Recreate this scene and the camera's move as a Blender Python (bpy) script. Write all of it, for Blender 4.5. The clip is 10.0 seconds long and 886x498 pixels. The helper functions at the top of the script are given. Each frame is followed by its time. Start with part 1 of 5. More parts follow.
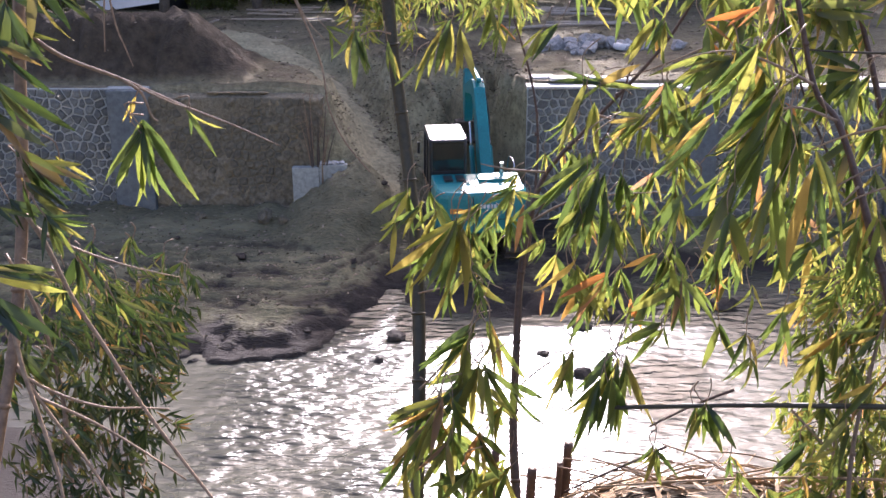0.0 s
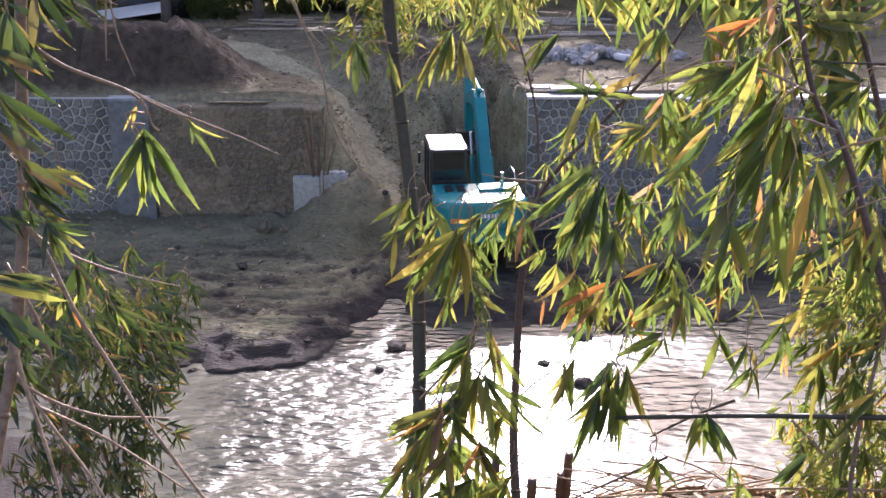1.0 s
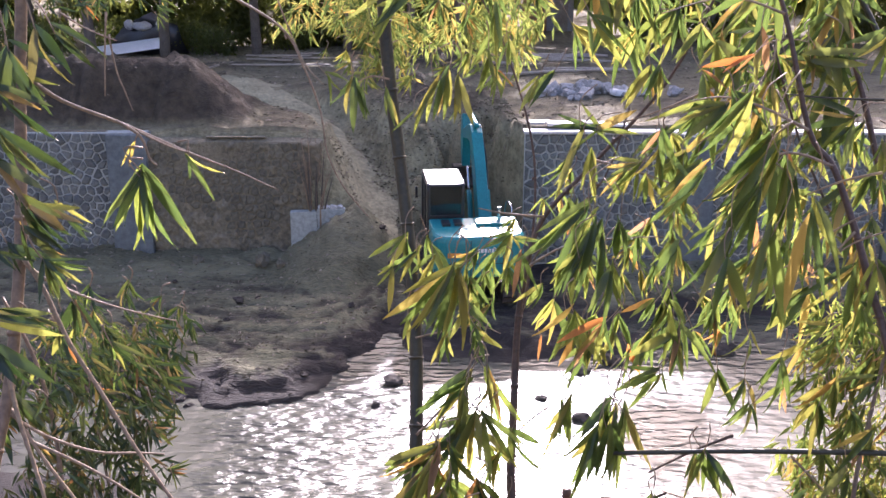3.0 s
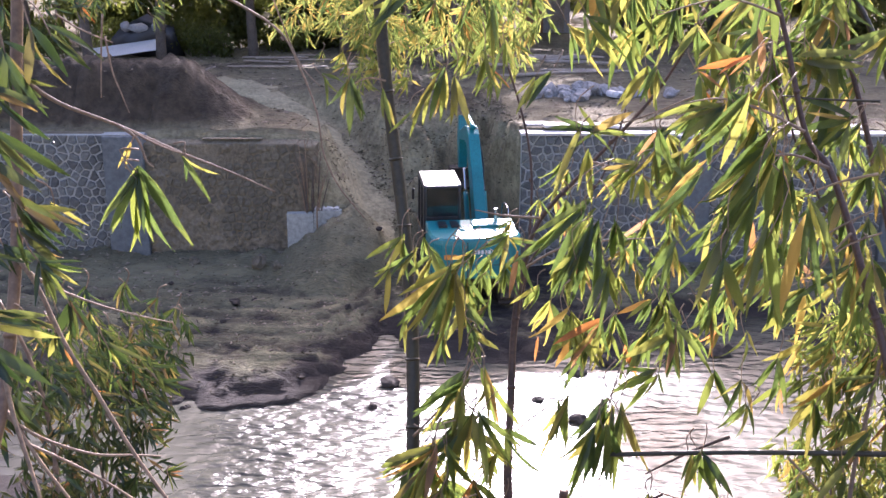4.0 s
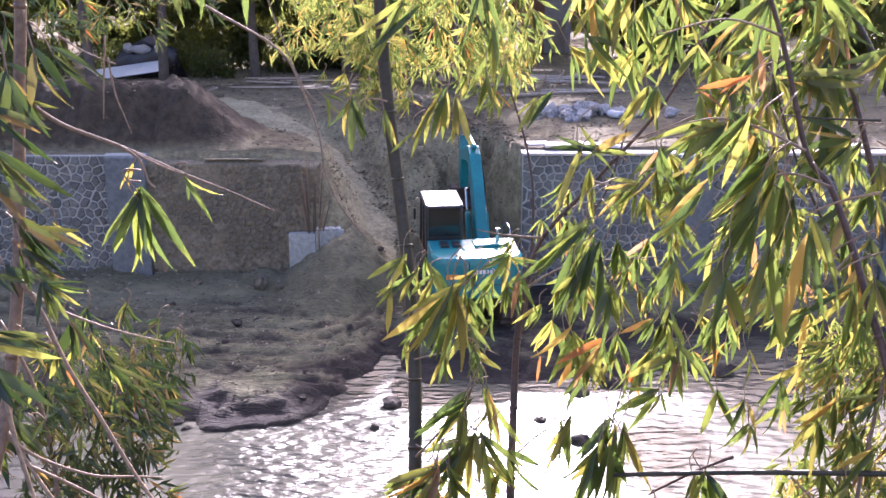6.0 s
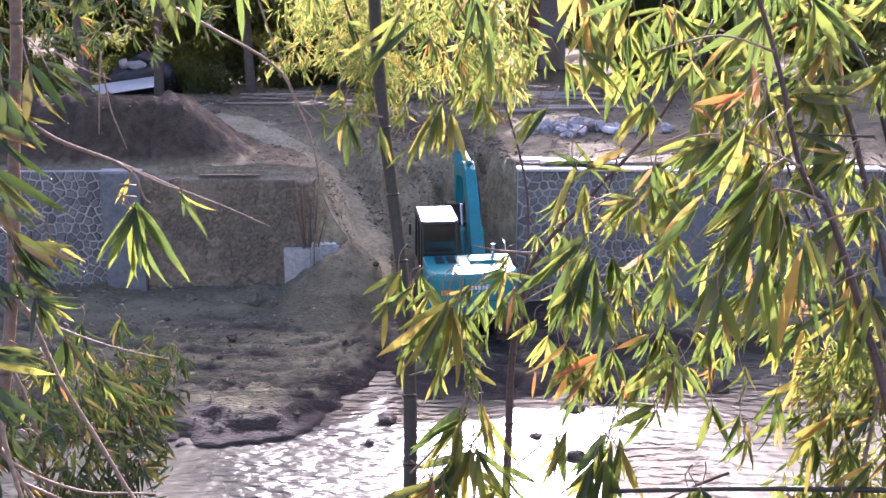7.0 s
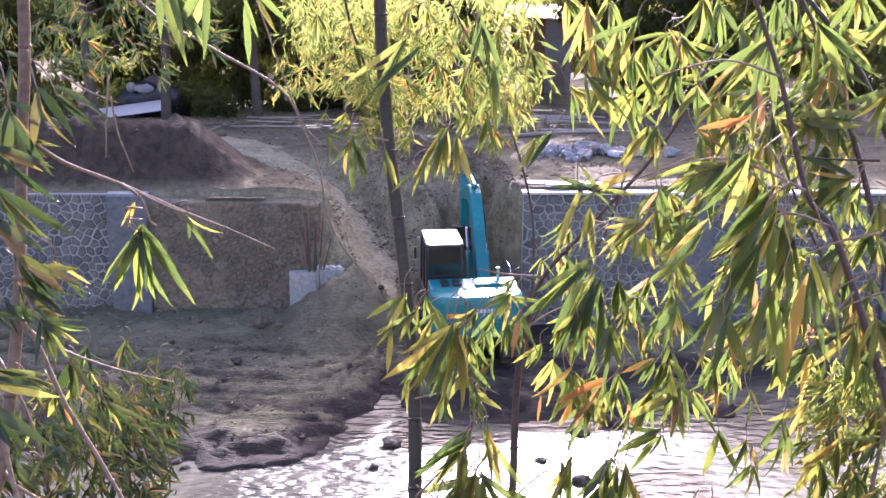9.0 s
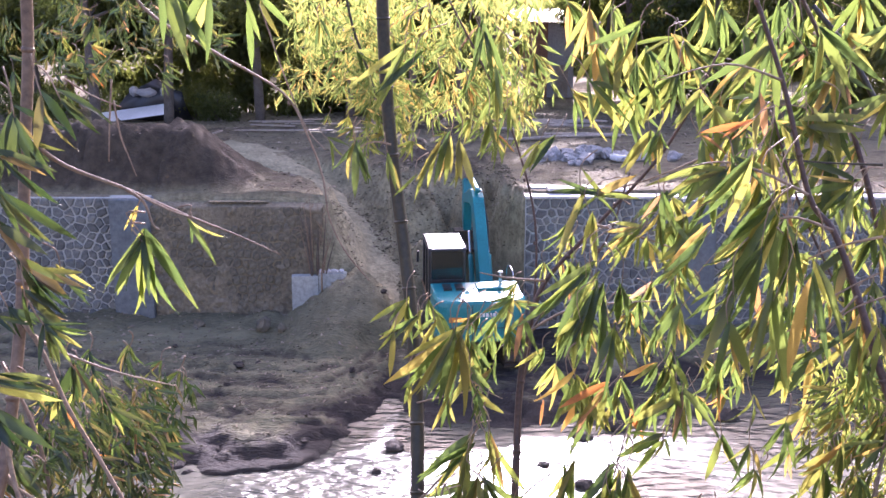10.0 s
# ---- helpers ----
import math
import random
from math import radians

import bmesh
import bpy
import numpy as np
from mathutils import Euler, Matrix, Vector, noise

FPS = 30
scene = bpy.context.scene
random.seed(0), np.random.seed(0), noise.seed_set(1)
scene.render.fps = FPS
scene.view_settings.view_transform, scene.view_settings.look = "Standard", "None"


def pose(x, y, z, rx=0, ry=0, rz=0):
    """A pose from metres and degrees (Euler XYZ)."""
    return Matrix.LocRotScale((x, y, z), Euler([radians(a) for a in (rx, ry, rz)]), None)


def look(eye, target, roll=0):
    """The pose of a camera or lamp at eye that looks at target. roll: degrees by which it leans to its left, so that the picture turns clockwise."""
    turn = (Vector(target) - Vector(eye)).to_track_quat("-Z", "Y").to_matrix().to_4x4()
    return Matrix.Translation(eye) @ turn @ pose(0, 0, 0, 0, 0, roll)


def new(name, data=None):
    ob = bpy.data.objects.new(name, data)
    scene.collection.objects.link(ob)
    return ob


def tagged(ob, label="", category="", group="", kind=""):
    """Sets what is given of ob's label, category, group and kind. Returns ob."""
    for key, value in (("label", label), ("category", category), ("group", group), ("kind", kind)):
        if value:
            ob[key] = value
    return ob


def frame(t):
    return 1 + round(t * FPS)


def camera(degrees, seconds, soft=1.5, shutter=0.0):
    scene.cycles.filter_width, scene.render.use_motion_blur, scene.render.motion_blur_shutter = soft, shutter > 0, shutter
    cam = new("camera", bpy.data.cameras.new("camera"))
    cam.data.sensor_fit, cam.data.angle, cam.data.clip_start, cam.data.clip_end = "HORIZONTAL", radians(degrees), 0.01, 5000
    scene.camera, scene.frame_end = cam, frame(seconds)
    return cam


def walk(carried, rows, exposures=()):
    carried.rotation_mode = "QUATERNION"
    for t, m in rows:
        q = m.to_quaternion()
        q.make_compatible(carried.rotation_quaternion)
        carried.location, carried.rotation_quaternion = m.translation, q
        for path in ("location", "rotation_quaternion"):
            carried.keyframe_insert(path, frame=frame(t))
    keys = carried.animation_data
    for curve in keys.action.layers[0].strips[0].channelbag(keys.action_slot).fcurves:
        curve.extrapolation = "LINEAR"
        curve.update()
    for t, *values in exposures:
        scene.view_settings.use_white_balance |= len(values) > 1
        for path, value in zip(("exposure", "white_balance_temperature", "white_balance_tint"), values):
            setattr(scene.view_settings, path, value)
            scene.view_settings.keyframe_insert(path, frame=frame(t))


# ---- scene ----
cam = camera(46.4, 10.0, soft=1.5)
EYE = (0.0, 0.0, 10.0)
# seconds, yaw, pitch, roll
PATH = [
    (0, -0.0, -19.1, -0.0),
    (0.5, -0.032, -18.841, -0.028),
    (1, 0.059, -18.561, -0.095),
    (1.5, 0.114, -18.136, -0.136),
    (2, 0.043, -17.484, -0.048),
    (2.5, 0.014, -16.788, -0.106),
    (4, -0.283, -16.565, -0.158),
    (4.5, -0.168, -16.404, -0.078),
    (5, -0.197, -16.171, -0.072),
    (5.5, -0.167, -15.892, -0.025),
    (7, -0.477, -14.597, -0.084),
    (7.5, -0.564, -14.305, -0.206),
    (8, -0.347, -13.786, -0.004),
    (8.5, -0.23, -13.538, -0.008),
    (9, -0.162, -13.31, -0.129),
    (9.5, -0.136, -13.24, -0.043),
    (10, -0.023, -13.092, -0.113),
]
walk(cam, [(t, pose(*EYE, 90 + pitch, roll, yaw)) for t, yaw, pitch, roll in PATH],
     exposures=[(0.0, 1.45, 6150, 29), (3.0, 1.63, 6050, 32), (10.0, 1.95, 5850, 40)])

# ---- light ----
SUN_ELEVATION, SUN_AZIMUTH = radians(30.5), radians(6.0)
world = bpy.data.worlds.new("sky")
scene.world = world
world.use_nodes = True
sky = world.node_tree.nodes.new("ShaderNodeTexSky")
sky.sky_type, sky.sun_disc = "NISHITA", False
sky.sun_elevation, sky.sun_rotation = SUN_ELEVATION, SUN_AZIMUTH
sky.air_density, sky.dust_density = 1.0, 6.0
world.node_tree.links.new(sky.outputs[0], world.node_tree.nodes["Background"].inputs[0])
world.node_tree.nodes["Background"].inputs[1].default_value = 0.15
sun_way = Vector((math.sin(SUN_AZIMUTH) * math.cos(SUN_ELEVATION), math.cos(SUN_AZIMUTH) * math.cos(SUN_ELEVATION), math.sin(SUN_ELEVATION)))
sun = new("sun", bpy.data.lights.new("sun", "SUN"))
sun.data.energy, sun.data.angle, sun.data.color = 4.1, radians(0.6), (1.0, 0.97, 0.925)
sun.matrix_world = look(sun_way * 80, (0, 0, 0))


# ---- materials ----
def material(name, base, rough=0.7, metal=0.0):
    m = bpy.data.materials.new(name)
    m.use_nodes = True
    b = m.node_tree.nodes["Principled BSDF"]
    b.inputs["Base Color"].default_value = (*base, 1)
    b.inputs["Roughness"].default_value = rough
    b.inputs["Metallic"].default_value = metal
    return m


def node(m, kind, **values):
    n = m.node_tree.nodes.new(kind)
    for key, v in values.items():
        n.inputs[key].default_value = v
    return n


def join(m, a, b):
    m.node_tree.links.new(a, b)


def coords(m, space="Object", scale=(1, 1, 1)):
    t = node(m, "ShaderNodeTexCoord")
    s = node(m, "ShaderNodeMapping")
    s.inputs["Scale"].default_value = scale
    join(m, t.outputs[space], s.inputs["Vector"])
    return s.outputs["Vector"]


def ramp(m, fac, stops):
    r = node(m, "ShaderNodeValToRGB")
    el = r.color_ramp.elements
    while len(el) < len(stops):
        el.new(0.5)
    for e, (p, c) in zip(el, stops):
        e.position, e.color = p, (*c, 1)
    join(m, fac, r.inputs["Fac"])
    return r.outputs["Color"]


def noise_of(m, vec, scale, detail=6.0, rough=0.6):
    n = node(m, "ShaderNodeTexNoise", Scale=scale, Detail=detail, Roughness=rough)
    join(m, vec, n.inputs["Vector"])
    return n.outputs["Fac"]


def mix(m, fac, a, b, blend="MIX"):
    n = m.node_tree.nodes.new("ShaderNodeMix")
    n.data_type, n.blend_type = "RGBA", blend
    for value, sock in ((fac, n.inputs[0]), (a, n.inputs[6]), (b, n.inputs[7])):
        if isinstance(value, (int, float)):
            sock.default_value = value
        elif isinstance(value, tuple):
            sock.default_value = (*value, 1)
        else:
            join(m, value, sock)
    return n.outputs[2]


def bump(m, height, strength=0.4, distance=0.02):
    b = node(m, "ShaderNodeBump", Strength=strength, Distance=distance)
    join(m, height, b.inputs["Height"])
    p = m.node_tree.nodes["Principled BSDF"]
    join(m, b.outputs["Normal"], p.inputs["Normal"])


def colour(m, socket):
    join(m, socket, m.node_tree.nodes["Principled BSDF"].inputs["Base Color"])


def rough_surface(name, dark, light, scale, rough=0.85, fine=30.0, bump_size=0.02, strength=0.5, space="Object", metal=0.0, spots=None, by_object=0.0, by_island=0.0, stretch=(1, 1, 1)):
    """Two scales of mottling, an optional stain colour, relief and variation from piece to piece."""
    m = material(name, light, rough, metal)
    v = coords(m, space, stretch)
    big, small = noise_of(m, v, scale), noise_of(m, v, fine, 4.0)
    c = ramp(m, big, [(0.3, dark), (0.7, light)])
    c = mix(m, 0.45, c, ramp(m, small, [(0.3, tuple(0.55 * q for q in dark)), (0.7, tuple(min(1, 1.35 * q) for q in light))]))
    if spots:
        st = noise_of(m, v, scale * 0.37, 5.0, 0.7)
        c = mix(m, ramp(m, st, [(0.52, (0, 0, 0)), (0.66, (1, 1, 1))]), c, spots)
    for amount, kind, out in ((by_object, "ShaderNodeObjectInfo", "Random"), (by_island, "ShaderNodeNewGeometry", "Random Per Island")):
        if amount:
            r = node(m, kind).outputs[out]
            c = mix(m, amount, c, ramp(m, r, [(0.0, (0.25, 0.24, 0.23)), (1.0, (1.0, 0.98, 0.95))]), "MULTIPLY")
    colour(m, c)
    add = node(m, "ShaderNodeMath")
    join(m, big, add.inputs[0]), join(m, small, add.inputs[1])
    bump(m, add.outputs[0], strength, bump_size)
    return m


def leaf_material(name, stops, tip, glow, through_light=0.62, joined=False):
    """Thin leaf: gloss on top, light shining through. joined: many leaves in one mesh."""
    m = material(name, stops[0][1], 0.27)
    r = node(m, "ShaderNodeNewGeometry").outputs["Random Per Island"] if joined else node(m, "ShaderNodeObjectInfo").outputs["Random"]
    c = ramp(m, r, stops)
    g = node(m, "ShaderNodeTexCoord")
    if not joined:
        sep = node(m, "ShaderNodeSeparateXYZ")
        join(m, g.outputs["Generated"], sep.inputs[0])
        n = noise_of(m, coords(m, "Object"), 22.0, 3.0)
        add = node(m, "ShaderNodeMath")
        join(m, sep.outputs["Y"], add.inputs[0]), join(m, n, add.inputs[1])
        c = mix(m, ramp(m, add.outputs[0], [(1.22 - tip, (0, 0, 0)), (1.5 - tip, (1, 1, 1))]), c, (0.17, 0.12, 0.045))
        veins = node(m, "ShaderNodeTexWave", Scale=5.0)
        veins.bands_direction = "X"
        join(m, g.outputs["Generated"], veins.inputs["Vector"])
        c = mix(m, 0.18, c, veins.outputs["Color"], "MULTIPLY")
    colour(m, c)
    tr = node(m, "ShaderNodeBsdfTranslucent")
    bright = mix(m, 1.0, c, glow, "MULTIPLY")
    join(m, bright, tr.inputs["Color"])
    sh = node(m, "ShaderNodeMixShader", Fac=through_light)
    p = m.node_tree.nodes["Principled BSDF"]
    join(m, p.outputs[0], sh.inputs[1]), join(m, tr.outputs[0], sh.inputs[2])
    join(m, sh.outputs[0], m.node_tree.nodes["Material Output"].inputs["Surface"])
    return m


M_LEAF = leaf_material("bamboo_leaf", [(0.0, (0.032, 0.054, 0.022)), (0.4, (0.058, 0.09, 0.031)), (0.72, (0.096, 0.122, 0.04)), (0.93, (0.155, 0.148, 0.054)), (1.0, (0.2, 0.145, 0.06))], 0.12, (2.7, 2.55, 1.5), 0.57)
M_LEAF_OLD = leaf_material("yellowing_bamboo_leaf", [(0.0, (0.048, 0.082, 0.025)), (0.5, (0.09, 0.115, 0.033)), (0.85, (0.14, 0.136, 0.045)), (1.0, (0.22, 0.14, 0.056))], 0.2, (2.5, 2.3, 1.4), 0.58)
# bamboo greens darkened to stand in for shade inside the thickets
SHADE_STOPS = [(0.0, (0.017, 0.034, 0.013)), (0.5, (0.034, 0.055, 0.018)), (0.85, (0.064, 0.076, 0.025)), (1.0, (0.15, 0.10, 0.045))]
M_LEAF_SHADE = leaf_material("shade_darkened_leaf", SHADE_STOPS, 0.1, (2.2, 2.1, 1.3), 0.36)
M_FOLIAGE_SHADE = leaf_material("shade_darkened_small_leaves", SHADE_STOPS, 0.1, (2.0, 1.9, 1.25), 0.22, True)
M_FOLIAGE = leaf_material("small_leaves", [(0.0, (0.047, 0.073, 0.025)), (0.5, (0.088, 0.115, 0.036)), (0.85, (0.14, 0.145, 0.05)), (1.0, (0.2, 0.15, 0.055))], 0.1, (2.5, 2.3, 1.45), 0.6, True)
M_FOLIAGE_YELLOW = leaf_material("yellow_small_leaves", [(0.0, (0.055, 0.084, 0.03)), (0.4, (0.105, 0.138, 0.047)), (0.8, (0.16, 0.174, 0.062)), (1.0, (0.25, 0.185, 0.066))], 0.1, (2.3, 2.15, 1.45), 0.6, True)
M_LEAF_DRY = leaf_material("dead_bamboo_leaf", [(0.0, (0.42, 0.19, 0.05)), (0.5, (0.27, 0.17, 0.07)), (1.0, (0.26, 0.19, 0.12))], 0.2, (1.5, 1.2, 1.0))
M_CROWN = leaf_material("tree_leaf", [(0.0, (0.06, 0.085, 0.03)), (1.0, (0.12, 0.135, 0.045))], 0.0, (2.1, 2.0, 1.2))
M_CROWN.node_tree.nodes["Principled BSDF"].inputs["Roughness"].default_value = 0.65
M_CULM_TAN = rough_surface("tan_culm", (0.11, 0.065, 0.036), (0.25, 0.16, 0.09), 9.0, 0.5, 60.0, 0.002)
M_CULM_GREEN = rough_surface("dark_culm", (0.022, 0.02, 0.01), (0.06, 0.05, 0.024), 7.0, 0.45, 50.0, 0.002)
M_CULM_RED = rough_surface("brown_culm", (0.035, 0.02, 0.014), (0.125, 0.068, 0.04), 7.0, 0.5, 50.0, 0.003)
M_TWIG = rough_surface("twig", (0.13, 0.08, 0.045), (0.36, 0.25, 0.15), 14.0, 0.6, 70.0, 0.001)
M_STRAW = rough_surface("dry_straw", (0.24, 0.15, 0.07), (0.48, 0.33, 0.18), 8.0, 0.7, 60.0, 0.003, by_object=0.4)
M_GROUND = rough_surface("river_mud", (0.084, 0.081, 0.050), (0.216, 0.206, 0.127), 0.55, 0.9, 13.0, 0.08, 1.0, spots=(0.245, 0.234, 0.143), stretch=(0.4, 2.2, 1.0))
# brown soil on the high ground, dark wet silt at the water line
place = node(M_GROUND, "ShaderNodeNewGeometry").outputs["Position"]
parts_of = node(M_GROUND, "ShaderNodeSeparateXYZ")
join(M_GROUND, place, parts_of.inputs[0])
soil_noise = noise_of(M_GROUND, coords(M_GROUND), 0.8, 6.0, 0.65)
lift = node(M_GROUND, "ShaderNodeMath")
join(M_GROUND, parts_of.outputs["Z"], lift.inputs[0]), join(M_GROUND, soil_noise, lift.inputs[1])
high = node(M_GROUND, "ShaderNodeMapRange")
high.inputs["From Min"].default_value, high.inputs["From Max"].default_value = 1.3, 2.7
join(M_GROUND, lift.outputs[0], high.inputs["Value"])
wet = node(M_GROUND, "ShaderNodeMapRange")
wet.inputs["From Min"].default_value, wet.inputs["From Max"].default_value = 0.60, 0.36
join(M_GROUND, lift.outputs[0], wet.inputs["Value"])
old_colour = M_GROUND.node_tree.nodes["Principled BSDF"].inputs["Base Color"].links[0].from_socket
soil = ramp(M_GROUND, soil_noise, [(0.3, (0.168, 0.148, 0.088)), (0.5, (0.301, 0.267, 0.162)), (0.7, (0.428, 0.382, 0.234))])
dug = node(M_GROUND, "ShaderNodeMapRange")
dug.inputs["From Min"].default_value, dug.inputs["From Max"].default_value = 4.6, 5.0
join(M_GROUND, lift.outputs[0], dug.inputs["Value"])
soil = mix(M_GROUND, 0.7, soil, ramp(M_GROUND, noise_of(M_GROUND, coords(M_GROUND), 4.5, 7.0, 0.75), [(0.35, (0.4, 0.4, 0.4)), (0.62, (1.25, 1.25, 1.25))]), "MULTIPLY")
shade_c = mix(M_GROUND, high.outputs[0], old_colour, soil)
shade_c = mix(M_GROUND, dug.outputs[0], shade_c, ramp(M_GROUND, noise_of(M_GROUND, coords(M_GROUND), 2.6, 7.0, 0.7), [(0.3, (0.038, 0.031, 0.022)), (0.7, (0.108, 0.088, 0.063))]))
colour(M_GROUND, mix(M_GROUND, wet.outputs[0], shade_c, (0.035, 0.03, 0.026)))
gloss = node(M_GROUND, "ShaderNodeMapRange")
gloss.inputs["To Min"].default_value, gloss.inputs["To Max"].default_value = 0.95, 0.85
join(M_GROUND, wet.outputs[0], gloss.inputs["Value"])
join(M_GROUND, gloss.outputs[0], M_GROUND.node_tree.nodes["Principled BSDF"].inputs["Roughness"])
M_STRAW_BITS = rough_surface("straw_bits", (0.22, 0.18, 0.13), (0.42, 0.35, 0.26), 3.0, 0.85, 20.0, 0.004, by_island=0.6)
M_CRUMBS = rough_surface("earth_crumbs", (0.048, 0.042, 0.026), (0.142, 0.127, 0.077), 3.0, 0.9, 20.0, 0.01, by_island=0.5)
M_MORTAR = rough_surface("mortar", (0.3, 0.31, 0.285), (0.46, 0.475, 0.44), 1.5, 0.9, 18.0, 0.01)
M_STONE = rough_surface("grey_stone", (0.09, 0.097, 0.09), (0.22, 0.233, 0.218), 2.0, 0.8, 14.0, 0.02, 0.7, by_object=0.6)
M_STONE_MUD = rough_surface("muddy_stone", (0.110, 0.098, 0.069), (0.209, 0.190, 0.138), 1.2, 0.9, 12.0, 0.03, 0.8, by_object=0.35)
M_MORTAR_MUD = rough_surface("muddy_mortar", (0.118, 0.101, 0.068), (0.255, 0.221, 0.151), 0.9, 0.9, 9.0, 0.07, 1.0, spots=(0.204, 0.180, 0.127))
M_CONCRETE = rough_surface("concrete", (0.105, 0.122, 0.125), (0.16, 0.182, 0.184), 1.2, 0.85, 7.0, 0.008)
M_WING = rough_surface("light_concrete", (0.27, 0.288, 0.265), (0.405, 0.432, 0.395), 1.2, 0.85, 7.0, 0.008)
M_PATH = rough_surface("dusty_path", (0.174, 0.155, 0.094), (0.378, 0.342, 0.213), 0.9, 0.95, 7.0, 0.06, 0.9, spots=(0.265, 0.238, 0.146))
M_COPING = rough_surface("pale_concrete", (0.40, 0.39, 0.37), (0.62, 0.60, 0.57), 1.4, 0.8, 20.0, 0.008)
M_ROCK = rough_surface("quarry_rock", (0.24, 0.235, 0.225), (0.48, 0.47, 0.45), 1.6, 0.85, 12.0, 0.03, 0.7, by_object=0.3)
M_MUDROCK = rough_surface("wet_rock", (0.025, 0.022, 0.019), (0.08, 0.068, 0.056), 2.0, 0.85, 14.0, 0.03, 0.7)
M_TIMBER = rough_surface("weathered_timber", (0.20, 0.16, 0.12), (0.42, 0.36, 0.29), 2.0, 0.8, 20.0, 0.006)
M_BARK = rough_surface("bark", (0.055, 0.044, 0.034), (0.16, 0.13, 0.10), 3.0, 0.9, 22.0, 0.03, 0.8)
M_TEAL = rough_surface("teal_paint", (0.0, 0.145, 0.16), (0.004, 0.225, 0.24), 1.6, 0.32, 30.0, 0.001, 0.15, spots=(0.03, 0.24, 0.25))
M_BLACK = rough_surface("black_paint", (0.012, 0.012, 0.014), (0.03, 0.03, 0.032), 2.0, 0.28, 30.0, 0.001, 0.15)
M_TRACK = rough_surface("muddy_steel", (0.02, 0.017, 0.014), (0.075, 0.06, 0.045), 3.0, 0.75, 25.0, 0.02, 0.6)
M_STEEL = rough_surface("bright_steel", (0.45, 0.45, 0.46), (0.62, 0.62, 0.63), 3.0, 0.25, 30.0, 0.001, 0.1, metal=1.0)
M_ORANGE = rough_surface("orange_sticker", (0.55, 0.2, 0.03), (0.75, 0.30, 0.05), 6.0, 0.4, 40.0, 0.001, 0.1)
M_WHITE = rough_surface("white_paint", (0.62, 0.63, 0.63), (0.8, 0.8, 0.8), 4.0, 0.4, 40.0, 0.001, 0.1)
M_BRICK = rough_surface("brick_wall", (0.20, 0.095, 0.06), (0.36, 0.18, 0.11), 1.0, 0.9, 8.0, 0.02)
M_PLASTER = rough_surface("grey_plaster", (0.28, 0.27, 0.26), (0.45, 0.43, 0.41), 0.8, 0.9, 9.0, 0.01)
M_TIN = rough_surface("tin_roof", (0.5, 0.5, 0.5), (0.7, 0.7, 0.69), 0.8, 0.35, 10.0, 0.004, 0.2, metal=0.7)
M_GLASS = material("cab_glass", (0.02, 0.03, 0.03), 0.05)
M_GLASS.node_tree.nodes["Principled BSDF"].inputs["Transmission Weight"].default_value = 0.6

for m, level in ((M_GROUND, 0.3), (M_MUDROCK, 0.2), (M_CRUMBS, 0.2), (M_STONE_MUD, 0.3), (M_MORTAR_MUD, 0.3)):
    m.node_tree.nodes["Principled BSDF"].inputs["Specular IOR Level"].default_value = level

# muddy, rippled river water
M_WATER = material("river_water", (0.20, 0.175, 0.135), 0.2)
wv = coords(M_WATER, "Object", (1.0, 1.0, 1.0))
wide = noise_of(M_WATER, wv, 0.35, 3.0, 0.5)
colour(M_WATER, ramp(M_WATER, wide, [(0.35, (0.048, 0.050, 0.038)), (0.65, (0.085, 0.086, 0.066))]))
warp = node(M_WATER, "ShaderNodeMapping")
warp.inputs["Scale"].default_value = (0.8, 1.7, 1.0)
join(M_WATER, wv, warp.inputs["Vector"])
chop = noise_of(M_WATER, warp.outputs[0], 2.3, 1.6, 0.45)
fine_chop = noise_of(M_WATER, warp.outputs[0], 7.5, 2.0, 0.5)
# a riffle down the middle of the stream, slack water by the bank and a calmer pool beside the excavator
flow = node(M_WATER, "ShaderNodeSeparateXYZ")
join(M_WATER, wv, flow.inputs[0])


def along_x(x0, x1):
    m = node(M_WATER, "ShaderNodeMapRange")
    m.interpolation_type = "SMOOTHSTEP"
    m.inputs["From Min"].default_value, m.inputs["From Max"].default_value = x0, x1
    join(M_WATER, flow.outputs["X"], m.inputs["Value"])
    return m.outputs[0]


patches = ramp(M_WATER, noise_of(M_WATER, wv, 0.42, 2.0, 0.5), [(0.36, (0.25, 0.25, 0.25)), (0.56, (1, 1, 1))])
riffle = mix(M_WATER, 1.0, mix(M_WATER, 1.0, along_x(-5.6, -4.2), along_x(0.4, -1.5), "MULTIPLY"), patches, "MULTIPLY")
calm = node(M_WATER, "ShaderNodeMapRange")
calm.inputs["To Min"].default_value, calm.inputs["To Max"].default_value = 0.2, 0.8
join(M_WATER, riffle, calm.inputs["Value"])
calm = calm.outputs[0]
spread = node(M_WATER, "ShaderNodeMapRange")
spread.inputs["To Min"].default_value, spread.inputs["To Max"].default_value = 0.24, 0.3
join(M_WATER, riffle, spread.inputs["Value"])
join(M_WATER, spread.outputs[0], M_WATER.node_tree.nodes["Principled BSDF"].inputs["Roughness"])
both = node(M_WATER, "ShaderNodeMath")
both.operation = "MULTIPLY_ADD"
join(M_WATER, fine_chop, both.inputs[0])
both.inputs[1].default_value = 0.16
join(M_WATER, chop, both.inputs[2])
scaled = node(M_WATER, "ShaderNodeMath")
scaled.operation = "MULTIPLY"
join(M_WATER, both.outputs[0], scaled.inputs[0])
join(M_WATER, calm, scaled.inputs[1])
bump(M_WATER, scaled.outputs[0], 1.0, 0.27)
